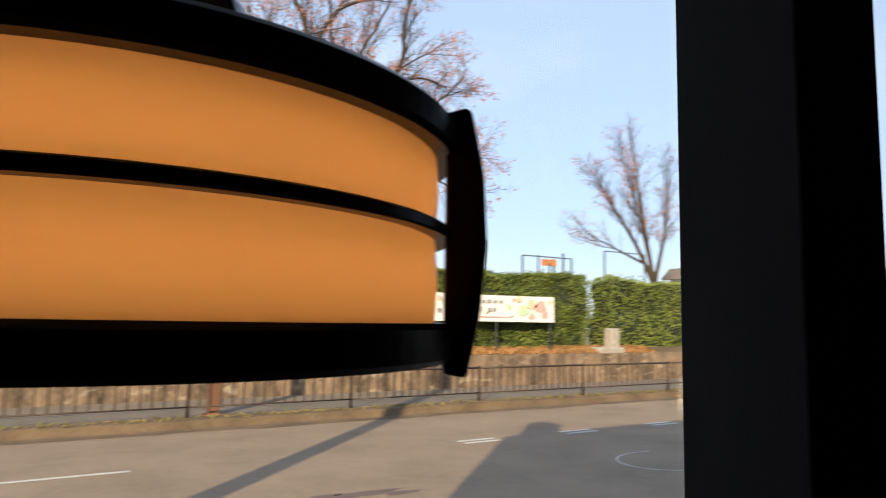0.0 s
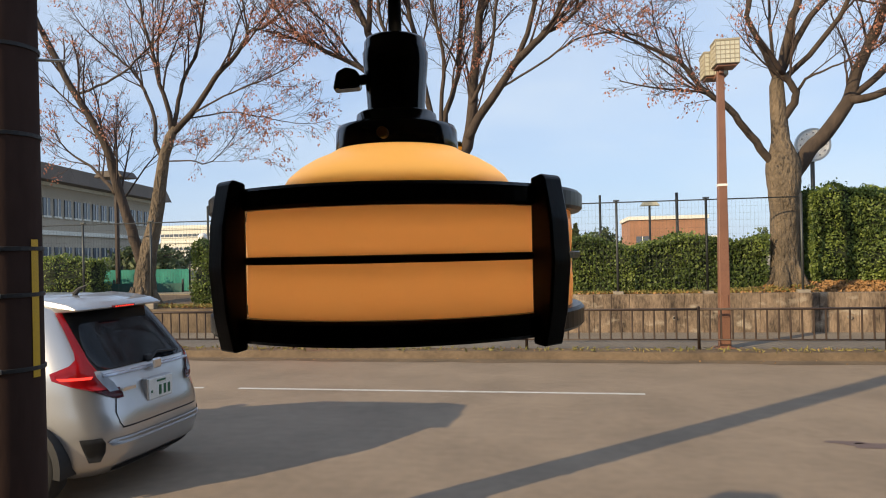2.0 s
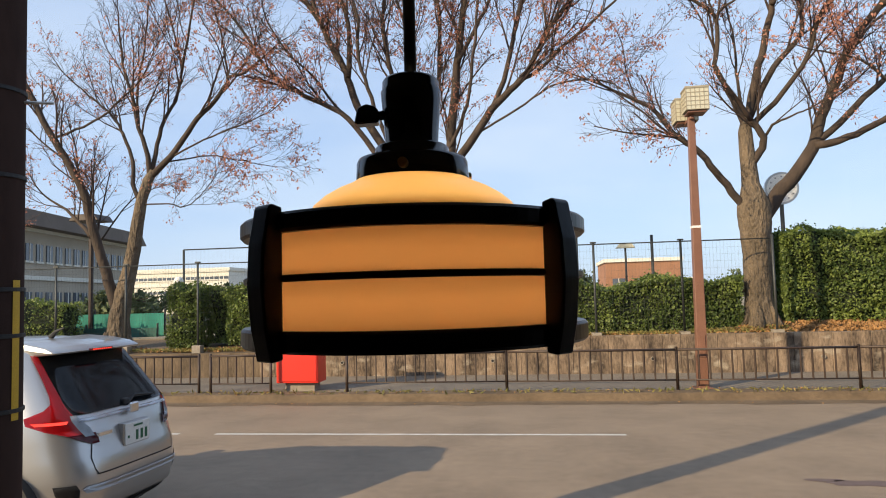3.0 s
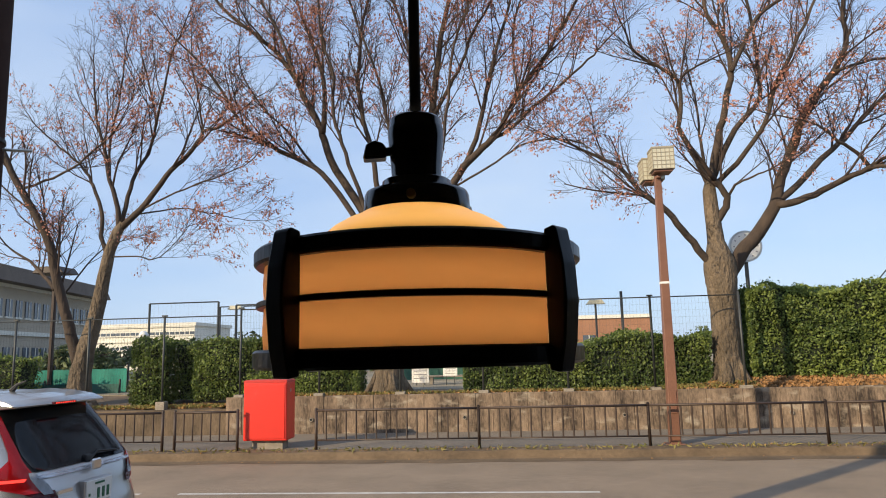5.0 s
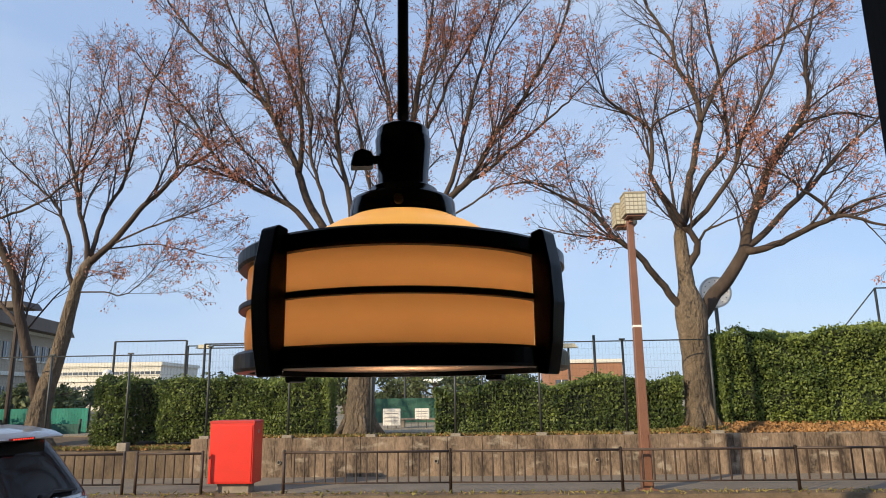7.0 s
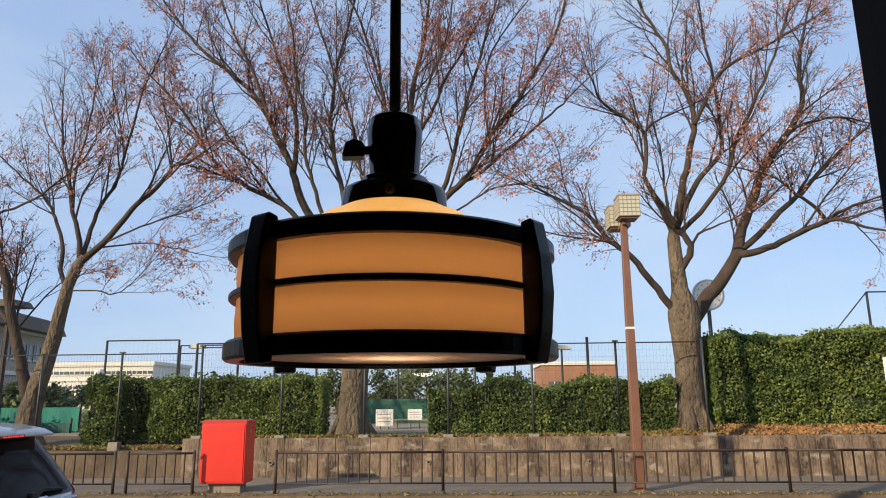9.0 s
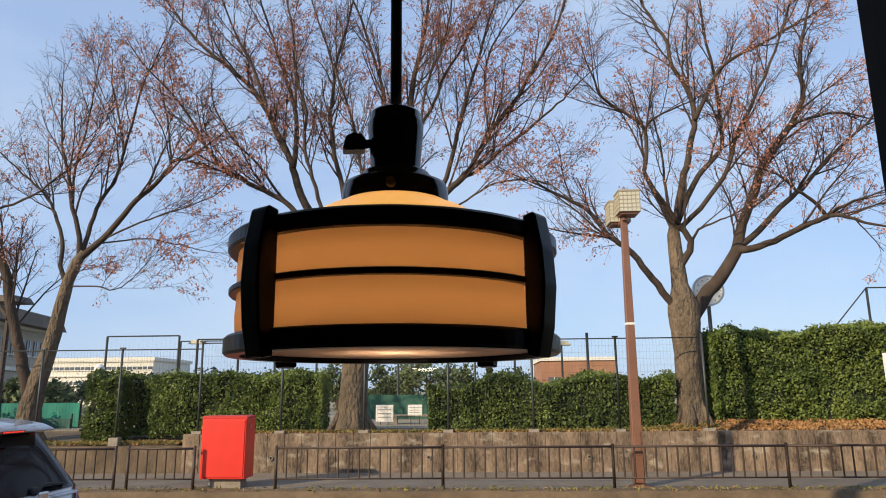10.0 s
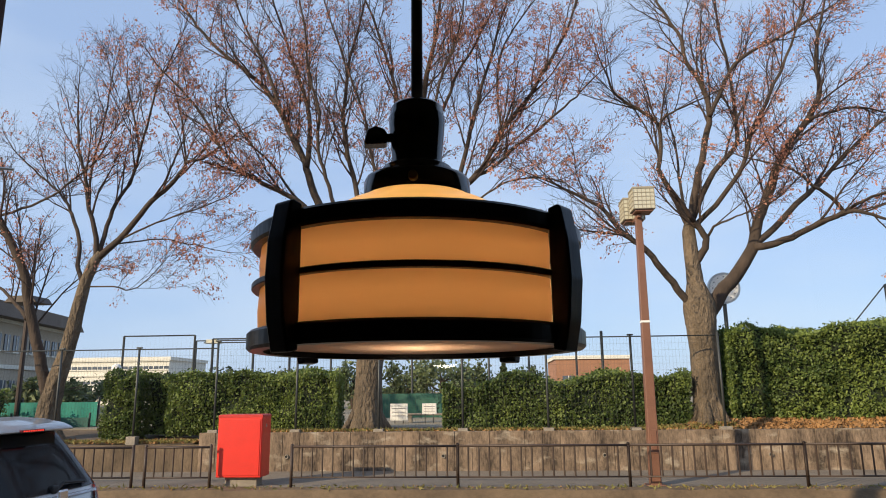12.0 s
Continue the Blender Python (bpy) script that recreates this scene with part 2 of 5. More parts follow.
M_PALE = mat("pale_facade", (0.7, 0.68, 0.6), 0.8, vary=0.08, scale=0.5)
M_BRICKF = mat("brown_facade", (0.34, 0.17, 0.1), 0.85, vary=0.25, scale=0.7)
M_DKROOF = mat("brown_roof", (0.16, 0.13, 0.11), 0.8, vary=0.25, scale=1.0)
M_FARGLASS = mat("far_window_glass", (0.1, 0.12, 0.15), 0.15, vary=0.3, scale=0.8)
M_GREENBOARD = mat("green_board", (0.03, 0.12, 0.085), 0.7, vary=0.2)
M_STONE = mat("grey_stone", (0.4, 0.37, 0.33), 0.9, vary=0.35, scale=6, bump=0.5)

# ---------------------------------------------------------------- building blocks


def link(name, bm, material, smooth=False):
    me = bpy.data.meshes.new(name)
    bm.normal_update()
    bm.to_mesh(me)
    bm.free()
    for m in material if isinstance(material, (list, tuple)) else [material]:
        me.materials.append(m)
    if smooth:
        me.polygons.foreach_set("use_smooth", [True] * len(me.polygons))
    return new(name, me)


def part(name, bm, material, parent, label="", smooth=False):
    ob = link(name, bm, material, smooth)
    ob.parent = parent
    return tagged(ob, label)


def thing(name, m, label, category, group=""):
    """An Empty at the base of a thing, which carries its parts."""
    e = new(name)
    e.empty_display_size = 0.1
    e.matrix_world = m
    return tagged(e, label, category, group)


def box(bm, x0, x1, y0, y1, z0, z1, bevel=0.0, m=None, seg=2):
    r = bmesh.ops.create_cube(bm, size=1)
    vs = r["verts"]
    bmesh.ops.scale(bm, vec=(x1 - x0, y1 - y0, z1 - z0), verts=vs)
    bmesh.ops.translate(bm, vec=((x0 + x1) / 2, (y0 + y1) / 2, (z0 + z1) / 2), verts=vs)
    if bevel:
        es = list({e for v in vs for e in v.link_edges})
        out = bmesh.ops.bevel(bm, geom=es, offset=bevel, segments=seg, affect="EDGES", profile=0.5)
        vs = list({v for f in out["faces"] for v in f.verts} | {v for v in vs if v.is_valid})
    if m is not None:
        bmesh.ops.transform(bm, matrix=m, verts=vs)
    return bm


def boxes(*rows, bevel=0.0):
    bm = bmesh.new()
    for r in rows:
        box(bm, *r, bevel=bevel)
    return bm


def tube(bm, pts, radii, n=8, cap=True):
    """A round bar through the points, with a radius at each."""
    pts = [Vector(p) for p in pts]
    rings, side = [], None
    for i, p in enumerate(pts):
        d = (pts[min(i + 1, len(pts) - 1)] - pts[max(i - 1, 0)]).normalized()
        if side is None:
            side = d.orthogonal().normalized()
        side = (side - d * side.dot(d)).normalized()
        up = d.cross(side)
        r = radii[i] if isinstance(radii, (list, tuple)) else radii
        rings.append([bm.verts.new(p + (side * math.cos(2 * math.pi * k / n) + up * math.sin(2 * math.pi * k / n)) * r) for k in range(n)])
    for a, b in zip(rings, rings[1:]):
        for k in range(n):
            bm.faces.new((a[k], a[(k + 1) % n], b[(k + 1) % n], b[k]))
    if cap and n > 2:
        bm.faces.new(rings[0][::-1])
        bm.faces.new(rings[-1])
    return bm


def bar(p, q, r, n=8, r2=None):
    return tube(bmesh.new(), (p, q), [r, r2 or r], n)


def lathe(profile, n=48, a0=0.0, a1=2 * math.pi, bm=None):
    """A profile of (radius, height) turned about the z axis, all the way or from a0 to a1."""
    bm = bm or bmesh.new()
    full = abs(a1 - a0 - 2 * math.pi) < 1e-6
    cols = []
    for k in range(n if full else n + 1):
        a = a0 + (a1 - a0) * k / n
        cols.append([bm.verts.new((r * math.cos(a), r * math.sin(a), z)) for r, z in profile])
    for k in range(len(cols) if full else len(cols) - 1):
        a, b = cols[k], cols[(k + 1) % len(cols)]
        for i in range(len(profile) - 1):
            bm.faces.new((a[i], b[i], b[i + 1], a[i + 1]))
    return bm


def prism(outline, y0, y1, bevel=0.0, bm=None):
    """An outline of (x, z) points given thickness along y."""
    bm = bm or bmesh.new()
    f = bm.faces.new([bm.verts.new((x, y0, z)) for x, z in outline])
    r = bmesh.ops.extrude_face_region(bm, geom=[f])
    vs = [v for v in r["geom"] if isinstance(v, bmesh.types.BMVert)]
    bmesh.ops.translate(bm, vec=(0, y1 - y0, 0), verts=vs)
    bmesh.ops.recalc_face_normals(bm, faces=bm.faces)
    if bevel:
        bmesh.ops.bevel(bm, geom=list(bm.edges), offset=bevel, segments=2, affect="EDGES", profile=0.5)
    return bm


def scatter(name, material, places, size, parent=None, seed=1, long=1.8, droop=0.0):
    """Many small leaves at the places, each a folded blade of two faces, in one mesh."""
    rg = np.random.default_rng(seed)
    c = np.asarray(places, float)
    n = len(c)
    a = rg.normal(size=(n, 3))
    a[:, 2] -= droop
    a /= np.linalg.norm(a, axis=1)[:, None]
    b = np.cross(a, rg.normal(size=(n, 3)))
    b /= np.linalg.norm(b, axis=1)[:, None]
    s = size * rg.uniform(0.6, 1.3, n)[:, None]
    up = np.cross(a, b)
    v = np.stack([c - a * s * long / 2, c + b * s / 2 + up * s * 0.15, c + a * s * long / 2, c - b * s / 2 + up * s * 0.15], 1).reshape(-1, 3)
    q = np.arange(4 * n).reshape(-1, 4)
    f = np.concatenate([q[:, [0, 1, 2]], q[:, [0, 2, 3]]])
    me = bpy.data.meshes.new(name)
    me.from_pydata(v.tolist(), [], f.tolist())
    me.materials.append(material)
    ob = new(name, me)
    if parent:
        ob.parent = parent
    return tagged(ob, kind="stuff")

# ---------------------------------------------------------------- ground, road, pavements
tagged(link("ground", boxes((-1500, 1500, -1500, 1500, -0.5, -0.06)), M_PARK), "bare brown earth round the street", "ground", kind="structure")
tagged(link("road", boxes((-300, 300, 2.9, 11.95, -0.058, 0.0)), M_ROAD), "worn grey-brown asphalt road in low sunlight", "road", kind="structure")
tagged(link("pavement_near", boxes((-300, 300, 0.78, 2.72, -0.058, 0.13)), M_PAVE), "concrete footway before the cafe", "pavement", kind="structure")
tagged(link("pavement_far", boxes((-300, 300, 12.42, 14.94, -0.058, 0.14)), M_PAVE), "grey concrete footway behind the guard fence", "pavement", kind="structure")
tagged(link("park_ground", boxes((-900, 900, 17.5, 1400, -0.058, 0.93), (-900, 900, 15.28, 17.496, -0.058, 0.6)), M_PARK), "raised park ground of dry earth and grass", "ground", kind="structure")
strip = bmesh.new()
bmesh.ops.create_grid(strip, x_segments=420, y_segments=16, size=0.5)
for v in strip.verts:
    u = v.co.y + 0.5
    x, y = v.co.x * 84 + 4, 11.9 + u * 0.53
    lip = min(1, max(0, (u - 0.06 + 0.06 * noise.noise((x * 0.7, 0, 4))) / 0.2))
    v.co = (x, y, 0.003 + 0.145 * lip * lip * (3 - 2 * lip) + 0.022 * lip * noise.noise((x * 1.9, y * 5, 0)))
tagged(link("verge", strip, M_DIRT), "kerb strip of dry brown soil under the guard fence", "verge", kind="structure")


def bank_height(x, y):
    """Height of the soil behind the retaining wall: higher beside the tall hedge, lower beside the low wall."""
    u = min(1, max(0, (y - 15.22) / 2.4))
    right, left = max(0, min(1, (x - 3.4) / 2.4)), max(0, min(1, (-x - 5.6) * 2))
    return 0.93 + (0.015 + 0.17 * right) * min(1, u * 4) * (1 - 0.9 * max(0, u * 5 - 4)) - 0.22 * left * (1 - u * u)


bank = bmesh.new()
bmesh.ops.create_grid(bank, x_segments=380, y_segments=14, size=0.5)
for v in bank.verts:
    u = v.co.y + 0.5
    x, y = v.co.x * 96 + 5, 15.22 + u * 2.4
    v.co = (x, y, bank_height(x, y) + 0.04 * noise.noise((x * 0.9, y * 1.5, 3)) * min(1, 6 - u * 6))
tagged(link("bank", bank, M_DIRT, True), "low bank of dry soil on top of the retaining wall", "bank", kind="structure")


def kerb(name, y0, y1, z, x0, n, label):
    k = tagged(link(name, boxes((x0, x0 + n * 0.6, y0 + 0.015, y1 - 0.01, -0.058, z - 0.012)), M_KERB), label, "kerb", kind="structure")
    me = None
    for i in range(n):
        if me is None:
            o = part("kerb_stone", boxes((0.002, 0.598, y0, y1, -0.05, z), bevel=0.02), M_KERB, k)
            me = o.data
        else:
            o = new("kerb_stone", me)
            o.parent = k
        o.location = (x0 + 0.6 * i, 0.008 * noise.noise((i * 1.7, 0, 5)), 0.006 * noise.noise((i * 1.3, 0, 9)))
    tagged(link(name + "_far_run", boxes((-300, x0 - 0.004, y0, y1, -0.058, z), (x0 + n * 0.6 + 0.004, 300, y0, y1, -0.058, z)), M_KERB), label, "kerb", kind="structure")


gut = bmesh.new()
bmesh.ops.create_grid(gut, x_segments=300, y_segments=3, size=0.5)
for v in gut.verts:
    x, u = v.co.x * 70 + 5, v.co.y + 0.5
    v.co = (x, 11.955 - u * (0.28 + 0.16 * noise.noise((x * 0.8, 0, 2)) + 0.08 * noise.noise((x * 4, 0, 7))), 0.004 + 0.012 * (1 - u))
tagged(link("gutter_soil", gut, M_DIRT), "brown soil washed along the gutter", "soil", kind="structure")
tagged(link("kerb_far", boxes((-300, 300, 12.12, 12.42, -0.058, 0.1)), M_KERB), "worn kerb base buried in soil", "kerb", kind="structure")
kerb("kerb_near", 2.72, 2.9, 0.14, -6.0, 26, "stone kerb along the near footway")


def road_mark(x0, x1, y0, y1, label):
    bm = bmesh.new()
    bmesh.ops.create_grid(bm, x_segments=max(4, int((x1 - x0) * 8)), y_segments=1, size=0.5)
    for v in bm.verts:
        v.co = (x0 + (v.co.x + 0.5) * (x1 - x0), y0 + (v.co.y + 0.5) * (y1 - y0) + 0.008 * noise.noise((v.co.x * 40, v.co.y, x0)), 0.004)
    return tagged(link("road_marking", bm, M_LINE), label, "road marking", "white road markings", "structure")


for a, b in ((-4.06, 1.72), (-11.5, -4.62)):
    road_mark(a, b, 9.11, 9.2, "thin worn white lane line on the asphalt")
for k in range(5):
    for y in (8.88, 9.06):
        road_mark(6.38 + 2.08 * k, 7.08 + 2.08 * k, y, y + 0.09, "short white double dash on the asphalt")


def patch(x, y, rx, ry, seed):
    bm = bmesh.new()
    vs = []
    for k in range(28):
        a = 2 * math.pi * k / 28
        r = 1 + 0.45 * noise.noise((math.cos(a) * 2, math.sin(a) * 2, seed))
        vs.append(bm.verts.new((x + rx * r * math.cos(a), y + ry * r * math.sin(a), 0.003)))
    bm.faces.new(vs)
    return tagged(link("tar_patch", bm, M_TAR), "dark repair stain on the asphalt", "stain", "asphalt stains", "structure")


patch(3.75, 6.9, 0.42, 0.1, 2.0)
patch(4.15, 6.75, 0.22, 0.07, 5.0)
patch(3.35, 7.0, 0.2, 0.05, 8.0)
ring = lathe([(0.98, 0.004), (1.02, 0.004)], 48, radians(70), radians(250))
bmesh.ops.scale(ring, vec=(0.75, 0.6, 1), verts=ring.verts)
bmesh.ops.translate(ring, vec=(8.2, 6.6, 0), verts=ring.verts)
tagged(link("road_marking", ring, M_LINE), "faint curved white line on the asphalt", "road marking", "white road markings", "structure")

# ---------------------------------------------------------------- retaining wall
tagged(link("wall_retaining", boxes((-5.85, 120, 14.95, 15.26, -0.05, 0.95), bevel=0.0), M_WALL), "stained old concrete retaining wall", "wall", kind="structure")
tagged(link("wall_retaining_low", boxes((-120, -5.87, 14.99, 15.26, -0.05, 0.7)), M_WALLDARK), "lower dark weathered concrete retaining wall", "wall", kind="structure")
slab_wall = bpy.data.objects["wall_retaining"]
slab_rg = random.Random(6)
slab_meshes = []
for k in range(6):
    bm = bmesh.new()
    box(bm, 0.002, 0.376, 0.0, 0.03, 0.0, 1.0, bevel=0.008, seg=1)
    for v in bm.verts:
        v.co.y += 0.006 * noise.noise((v.co.x * 5, v.co.z * 3, k)) + (0.004 * (1 - v.co.z))
        v.co.z += 0.02 * noise.noise((v.co.x * 7, k * 3.1, 1)) * (v.co.z > 0.5)
    me = bpy.data.meshes.new("slab")
    bm.to_mesh(me)
    bm.free()
    me.materials.append(M_WALL)
    slab_meshes.append(me)
for k in range(76):
    o = new("slab", slab_rg.choice(slab_meshes))
    o.parent = slab_wall
    o.matrix_local = pose(-5.85 + 0.378 * k, 14.932 + slab_rg.uniform(-0.004, 0.005), -0.04 + slab_rg.uniform(-0.008, 0.008), 0, slab_rg.uniform(-0.35, 0.35), 0)


def hole(x, z):
    t = thing("weep_pipe", pose(x, 14.93, z, 90), "small round drain pipe in the retaining wall", "drain pipe", "drain pipes in the wall")
    part("pipe", lathe([(0.028, -0.05), (0.045, -0.05), (0.045, 0.03), (0.03, 0.03), (0.028, -0.05)], 14), M_CONC, t)
    # black disc closes the pipe; its colour stands for the shade inside
    part("bore", lathe([(0.0005, 0.012), (0.029, 0.012)], 14), M_TRIM, t, "flat black disc in place of the shade inside the pipe")


for k in range(8):
    hole(-3.86 + 3.43 * k, 0.45)

# ---------------------------------------------------------------- guard fence along the far footway


def fence_bay(x0, x1, first=True):
    t = thing("guard_fence", pose(x0, 12.3, 0.14), "brown painted steel guard fence with upright bars", "guard fence", "guard fence bays")
    w = x1 - x0
    for x in ([0.0] if first else []) + [w]:
        bm = tube(bmesh.new(), ((x, 0, -0.1), (x, 0, 0.74)), 0.028, 10)
        lathe([(0.03, 0.735), (0.026, 0.76), (0.0005, 0.77)], 10, bm=bm)
        bmesh.ops.translate(bm, vec=(0, 0, 0), verts=bm.verts)
        if x:
            for v in bm.verts:
                if abs(v.co.x) < 0.05 and v.co.z > 0.73:
                    v.co.x += x
        part("post", bm, M_FENCE, t, smooth=True)
    for z, r in ((0.715, 0.021), (0.185, 0.015)):
        part("rail", bar((0.02, 0, z), (w - 0.02, 0, z), r, 8), M_FENCE, t, smooth=True)
    n = round(w / 0.182)
    me = None
    for k in range(1, n):
        if me is None:
            o = part("baluster", bar((0, 0, 0.185), (0, 0, 0.715), 0.0155, 6), M_FENCE, t)
            me = o.data
        else:
            o = new("baluster", me)
            o.parent = t
        o.location.x = w * k / n
    return t


bay = fence_bay(-3.0, 0.0)
for k in range(1, 10):
    copy_thing(bay, pose(-3.0 + 3 * k, 12.3, 0.14))
for k in range(6):
    copy_thing(bay, pose(-8.96 - 3 * k, 12.3, 0.14))
fence_bay(-5.72, -4.5)

# red cabinet in the gap of the fence
cab = thing("utility_box", pose(-4.45, 12.45, 0.14), "bright red metal street box on a concrete plinth", "utility box")
part("plinth", boxes((0.14, 0.74, 0.1, 0.42, -0.05, 0.17), bevel=0.012), M_CONC, cab, "dark concrete plinth")
part("body", boxes((0.0, 0.84, 0.0, 0.5, 0.165, 1.24), bevel=0.014), M_RED, cab)
part("lid", prism([(-0.004, 1.235), (0.844, 1.235), (0.844, 1.268), (0.82, 1.285), (0.02, 1.285), (-0.004, 1.268)], -0.004, 0.504, 0.004), M_REDDARK, cab, "low darker red lid")
part("door", boxes((0.035, 0.805, -0.014, 0.004, 0.2, 1.2), bevel=0.006), M_RED, cab)
part("hinge_strip", boxes((0.812, 0.826, -0.006, 0.003, 0.19, 1.22), bevel=0.002), M_REDDARK, cab)
part("catch", boxes((0.838, 0.85, 0.2, 0.24, 1.05, 1.11), bevel=0.003), M_STEEL, cab)

# ---------------------------------------------------------------- street lamp
sl = thing("street_lamp", pose(3.49, 12.6, 0.14), "brown square street lamp post with two lattice box lanterns", "street lamp")
part("base_plate", boxes((-0.16, 0.16, -0.16, 0.16, -0.02, 0.02), bevel=0.006), M_POLE, sl)
bm = bmesh.new()
box(bm, -0.095, 0.095, -0.095, 0.095, 0.0, 5.0, bevel=0.012)
for v in bm.verts:
    k = 1 - 0.4 * max(0, v.co.z) / 5
    v.co.x, v.co.y = v.co.x * k + 0.006 * v.co.z, v.co.y * k
part("post", bm, M_POLE, sl)
part("band", boxes((-0.06, 0.096, -0.078, 0.078, 2.88, 2.92)), M_WHITE, sl, "narrow white band")
part("hatch", boxes((-0.05, 0.06, -0.103, -0.09, 0.55, 0.95), bevel=0.004), M_POLE, sl)
part("arm", boxes((-0.01, 0.06, -0.15, 0.55, 4.87, 4.93), bevel=0.006), M_POLE, sl)


def lantern(x, y, z, s):
    o = part("lantern", boxes((x - s, x + s, y - s, y + s, z, z + 2 * s), bevel=0.01), M_LANTERN, sl, "opal white box lantern")
    part("lid", boxes((x - s - 0.015, x + s + 0.015, y - s - 0.015, y + s + 0.015, z + 2 * s, z + 2 * s + 0.035), bevel=0.006), M_LATTICE, o)
    bm = bmesh.new()
    for k in range(6):
        u = -s + 2 * s * k / 5
        w = 0.006
        for d in (-1, 1):
            box(bm, x + u - w, x + u + w, y + d * s - 0.008, y + d * s + 0.008, z, z + 2 * s)
            box(bm, x + d * s - 0.008, x + d * s + 0.008, y + u - w, y + u + w, z, z + 2 * s)
            box(bm, x - s, x + s, y + d * s - 0.009, y + d * s + 0.009, z + s + u - w, z + s + u + w)
            box(bm, x + d * s - 0.009, x + d * s + 0.009, y - s, y + s, z + s + u - w, z + s + u + w)
    part("lattice", bm, M_LATTICE, o)
    part("tray", boxes((x - s + 0.03, x + s - 0.03, y - s + 0.03, y + s - 0.03, z - 0.05, z), bevel=0.01), M_POLE, o)


lantern(0.09, -0.12, 5.0, 0.195)
lantern(0.03, 0.5, 4.95, 0.2)

# ---------------------------------------------------------------- mesh fence on the wall


def mesh_bay(x):
    t = thing("mesh_fence", pose(x, 15.24, 0.93), "dark wire mesh fence panel on slim posts", "mesh fence", "mesh fence panels")
    part("post", bar((0, 0, -0.05), (0, 0, 2.08), 0.027, 8), M_GREYPOLE, t, smooth=True)
    part("cap", boxes((-0.065, 0.065, -0.03, 0.03, 2.06, 2.095), bevel=0.006), M_GREYPOLE, t)
    part("footing", boxes((-0.11, 0.11, -0.1, 0.1, -0.12, 0.08), bevel=0.01), M_CONC, t, "square concrete footing")
    part("rail", bar((0.02, 0, 2.04), (1.86, 0, 2.04), 0.014, 6), M_GREYPOLE, t)
    bm = bmesh.new()
    for k in range(1, 25):
        tube(bm, ((1.88 * k / 25, -0.01, 0.1), (1.88 * k / 25, -0.01, 2.04)), 0.0015, 3, False)
    for k in range(14):
        tube(bm, ((0, -0.012, 0.12 + 0.147 * k), (1.88, -0.012, 0.12 + 0.147 * k)), 0.0015, 3, False)
    tagged(part("mesh", bm, M_MESH, t), kind="stuff")
    return t


mb = mesh_bay(-5.65)
for k in range(1, 6):
    copy_thing(mb, pose(-5.65 + 1.88 * k, 15.24, 0.93))
for k in range(1, 7):
    copy_thing(mb, pose(-5.65 - 1.88 * k, 15.24, 0.8))
copy_thing(mb, pose(3.75, 15.24, 0.93))
end = thing("fence_end_post", pose(5.66, 15.24, 0.93), "slim grey end post of the mesh fence", "fence post")
part("post", bar((0, 0, -0.05), (0, 0, 2.12), 0.028, 8), M_GREYPOLE, end, smooth=True)
part("footing", boxes((-0.12, 0.12, -0.1, 0.1, -0.12, 0.08), bevel=0.01), M_CONC, end)

# ---------------------------------------------------------------- hedges


def hedge(x0, x1, y0, y1, z0, z1, seed, label, dens=1500, lean=0.0):
    """A clipped hedge: a dark core, coloured as the shade within, and a coat of leaves that bulges unevenly."""
    t = thing("hedge", pose(x0, y0, z0), label, "hedge", "clipped hedges")
    w, d, h = x1 - x0, y1 - y0, z1 - z0
    rg = np.random.default_rng(seed)

    def swell(u, v, k):
        return 0.26 * noise.noise((u * 0.9, v * 1.1, seed + k)) + 0.1 * noise.noise((u * 3.1, v * 3.3, seed - k))

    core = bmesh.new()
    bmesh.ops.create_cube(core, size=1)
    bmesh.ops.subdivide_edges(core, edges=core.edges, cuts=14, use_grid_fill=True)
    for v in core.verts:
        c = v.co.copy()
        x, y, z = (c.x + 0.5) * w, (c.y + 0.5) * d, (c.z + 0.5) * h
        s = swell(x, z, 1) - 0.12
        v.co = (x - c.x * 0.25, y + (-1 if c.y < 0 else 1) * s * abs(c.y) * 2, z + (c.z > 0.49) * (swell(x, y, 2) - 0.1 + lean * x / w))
    part("core", core, M_HEDGESHADE, t, "solid dark core painted as the shade between the leaves")
    places = []
    for face, area in (("f", w * h), ("t", w * d), ("l", d * h), ("r", d * h), ("b", w * h * 0.3)):
        for _ in range(int(area * dens)):
            a, b = rg.random(), rg.random()
            if noise.noise((a * w * 2.2, b * h * 2.2, seed + 9)) < -0.28 and rg.random() < 0.6:
                continue
            j = abs(rg.normal(0, 0.06))
            if face == "f":
                top = h + lean * a
                p = (a * w, j - swell(a * w, b * top, 1), b * (top + swell(a * w, 0, 2)))
            elif face == "b":
                p = (a * w, d - j + swell(a * w, b * h, 1), b * (h + lean * a))
            elif face == "t":
                p = (a * w, b * d, h + lean * a - j + swell(a * w, b * d, 2) + (0.12 * rg.random() if rg.random() < 0.08 else 0))
            elif face == "l":
                p = (j, a * d, b * h)
            else:
                p = (w - j, a * d, b * (h + lean))
            places.append(p)
    scatter("foliage", M_HEDGE, places, 0.046, t, seed, 1.6)
    return t


hedge(-8.6, -7.75, 15.7, 16.4, 0.78, 2.3, 2, "narrow dark green clipped shrub behind the mesh fence")
hedge(-7.85, -6.95, 16.3, 16.9, 0.85, 2.3, 5, "recessed shaded part of the clipped hedge")
hedge(-7.0, -2.95, 15.7, 16.6, 0.85, 2.27, 3, "thick dark green clipped hedge behind the mesh fence")
hedge(-0.5, 5.15, 15.75, 16.6, 0.93, 2.0, 7, "low green clipped hedge behind the mesh fence", lean=0.2)
hedge(6.05, 15.5, 15.8, 17.0, 1.0, 3.1, 11, "tall bright green clipped hedge on the bank", lean=0.25)
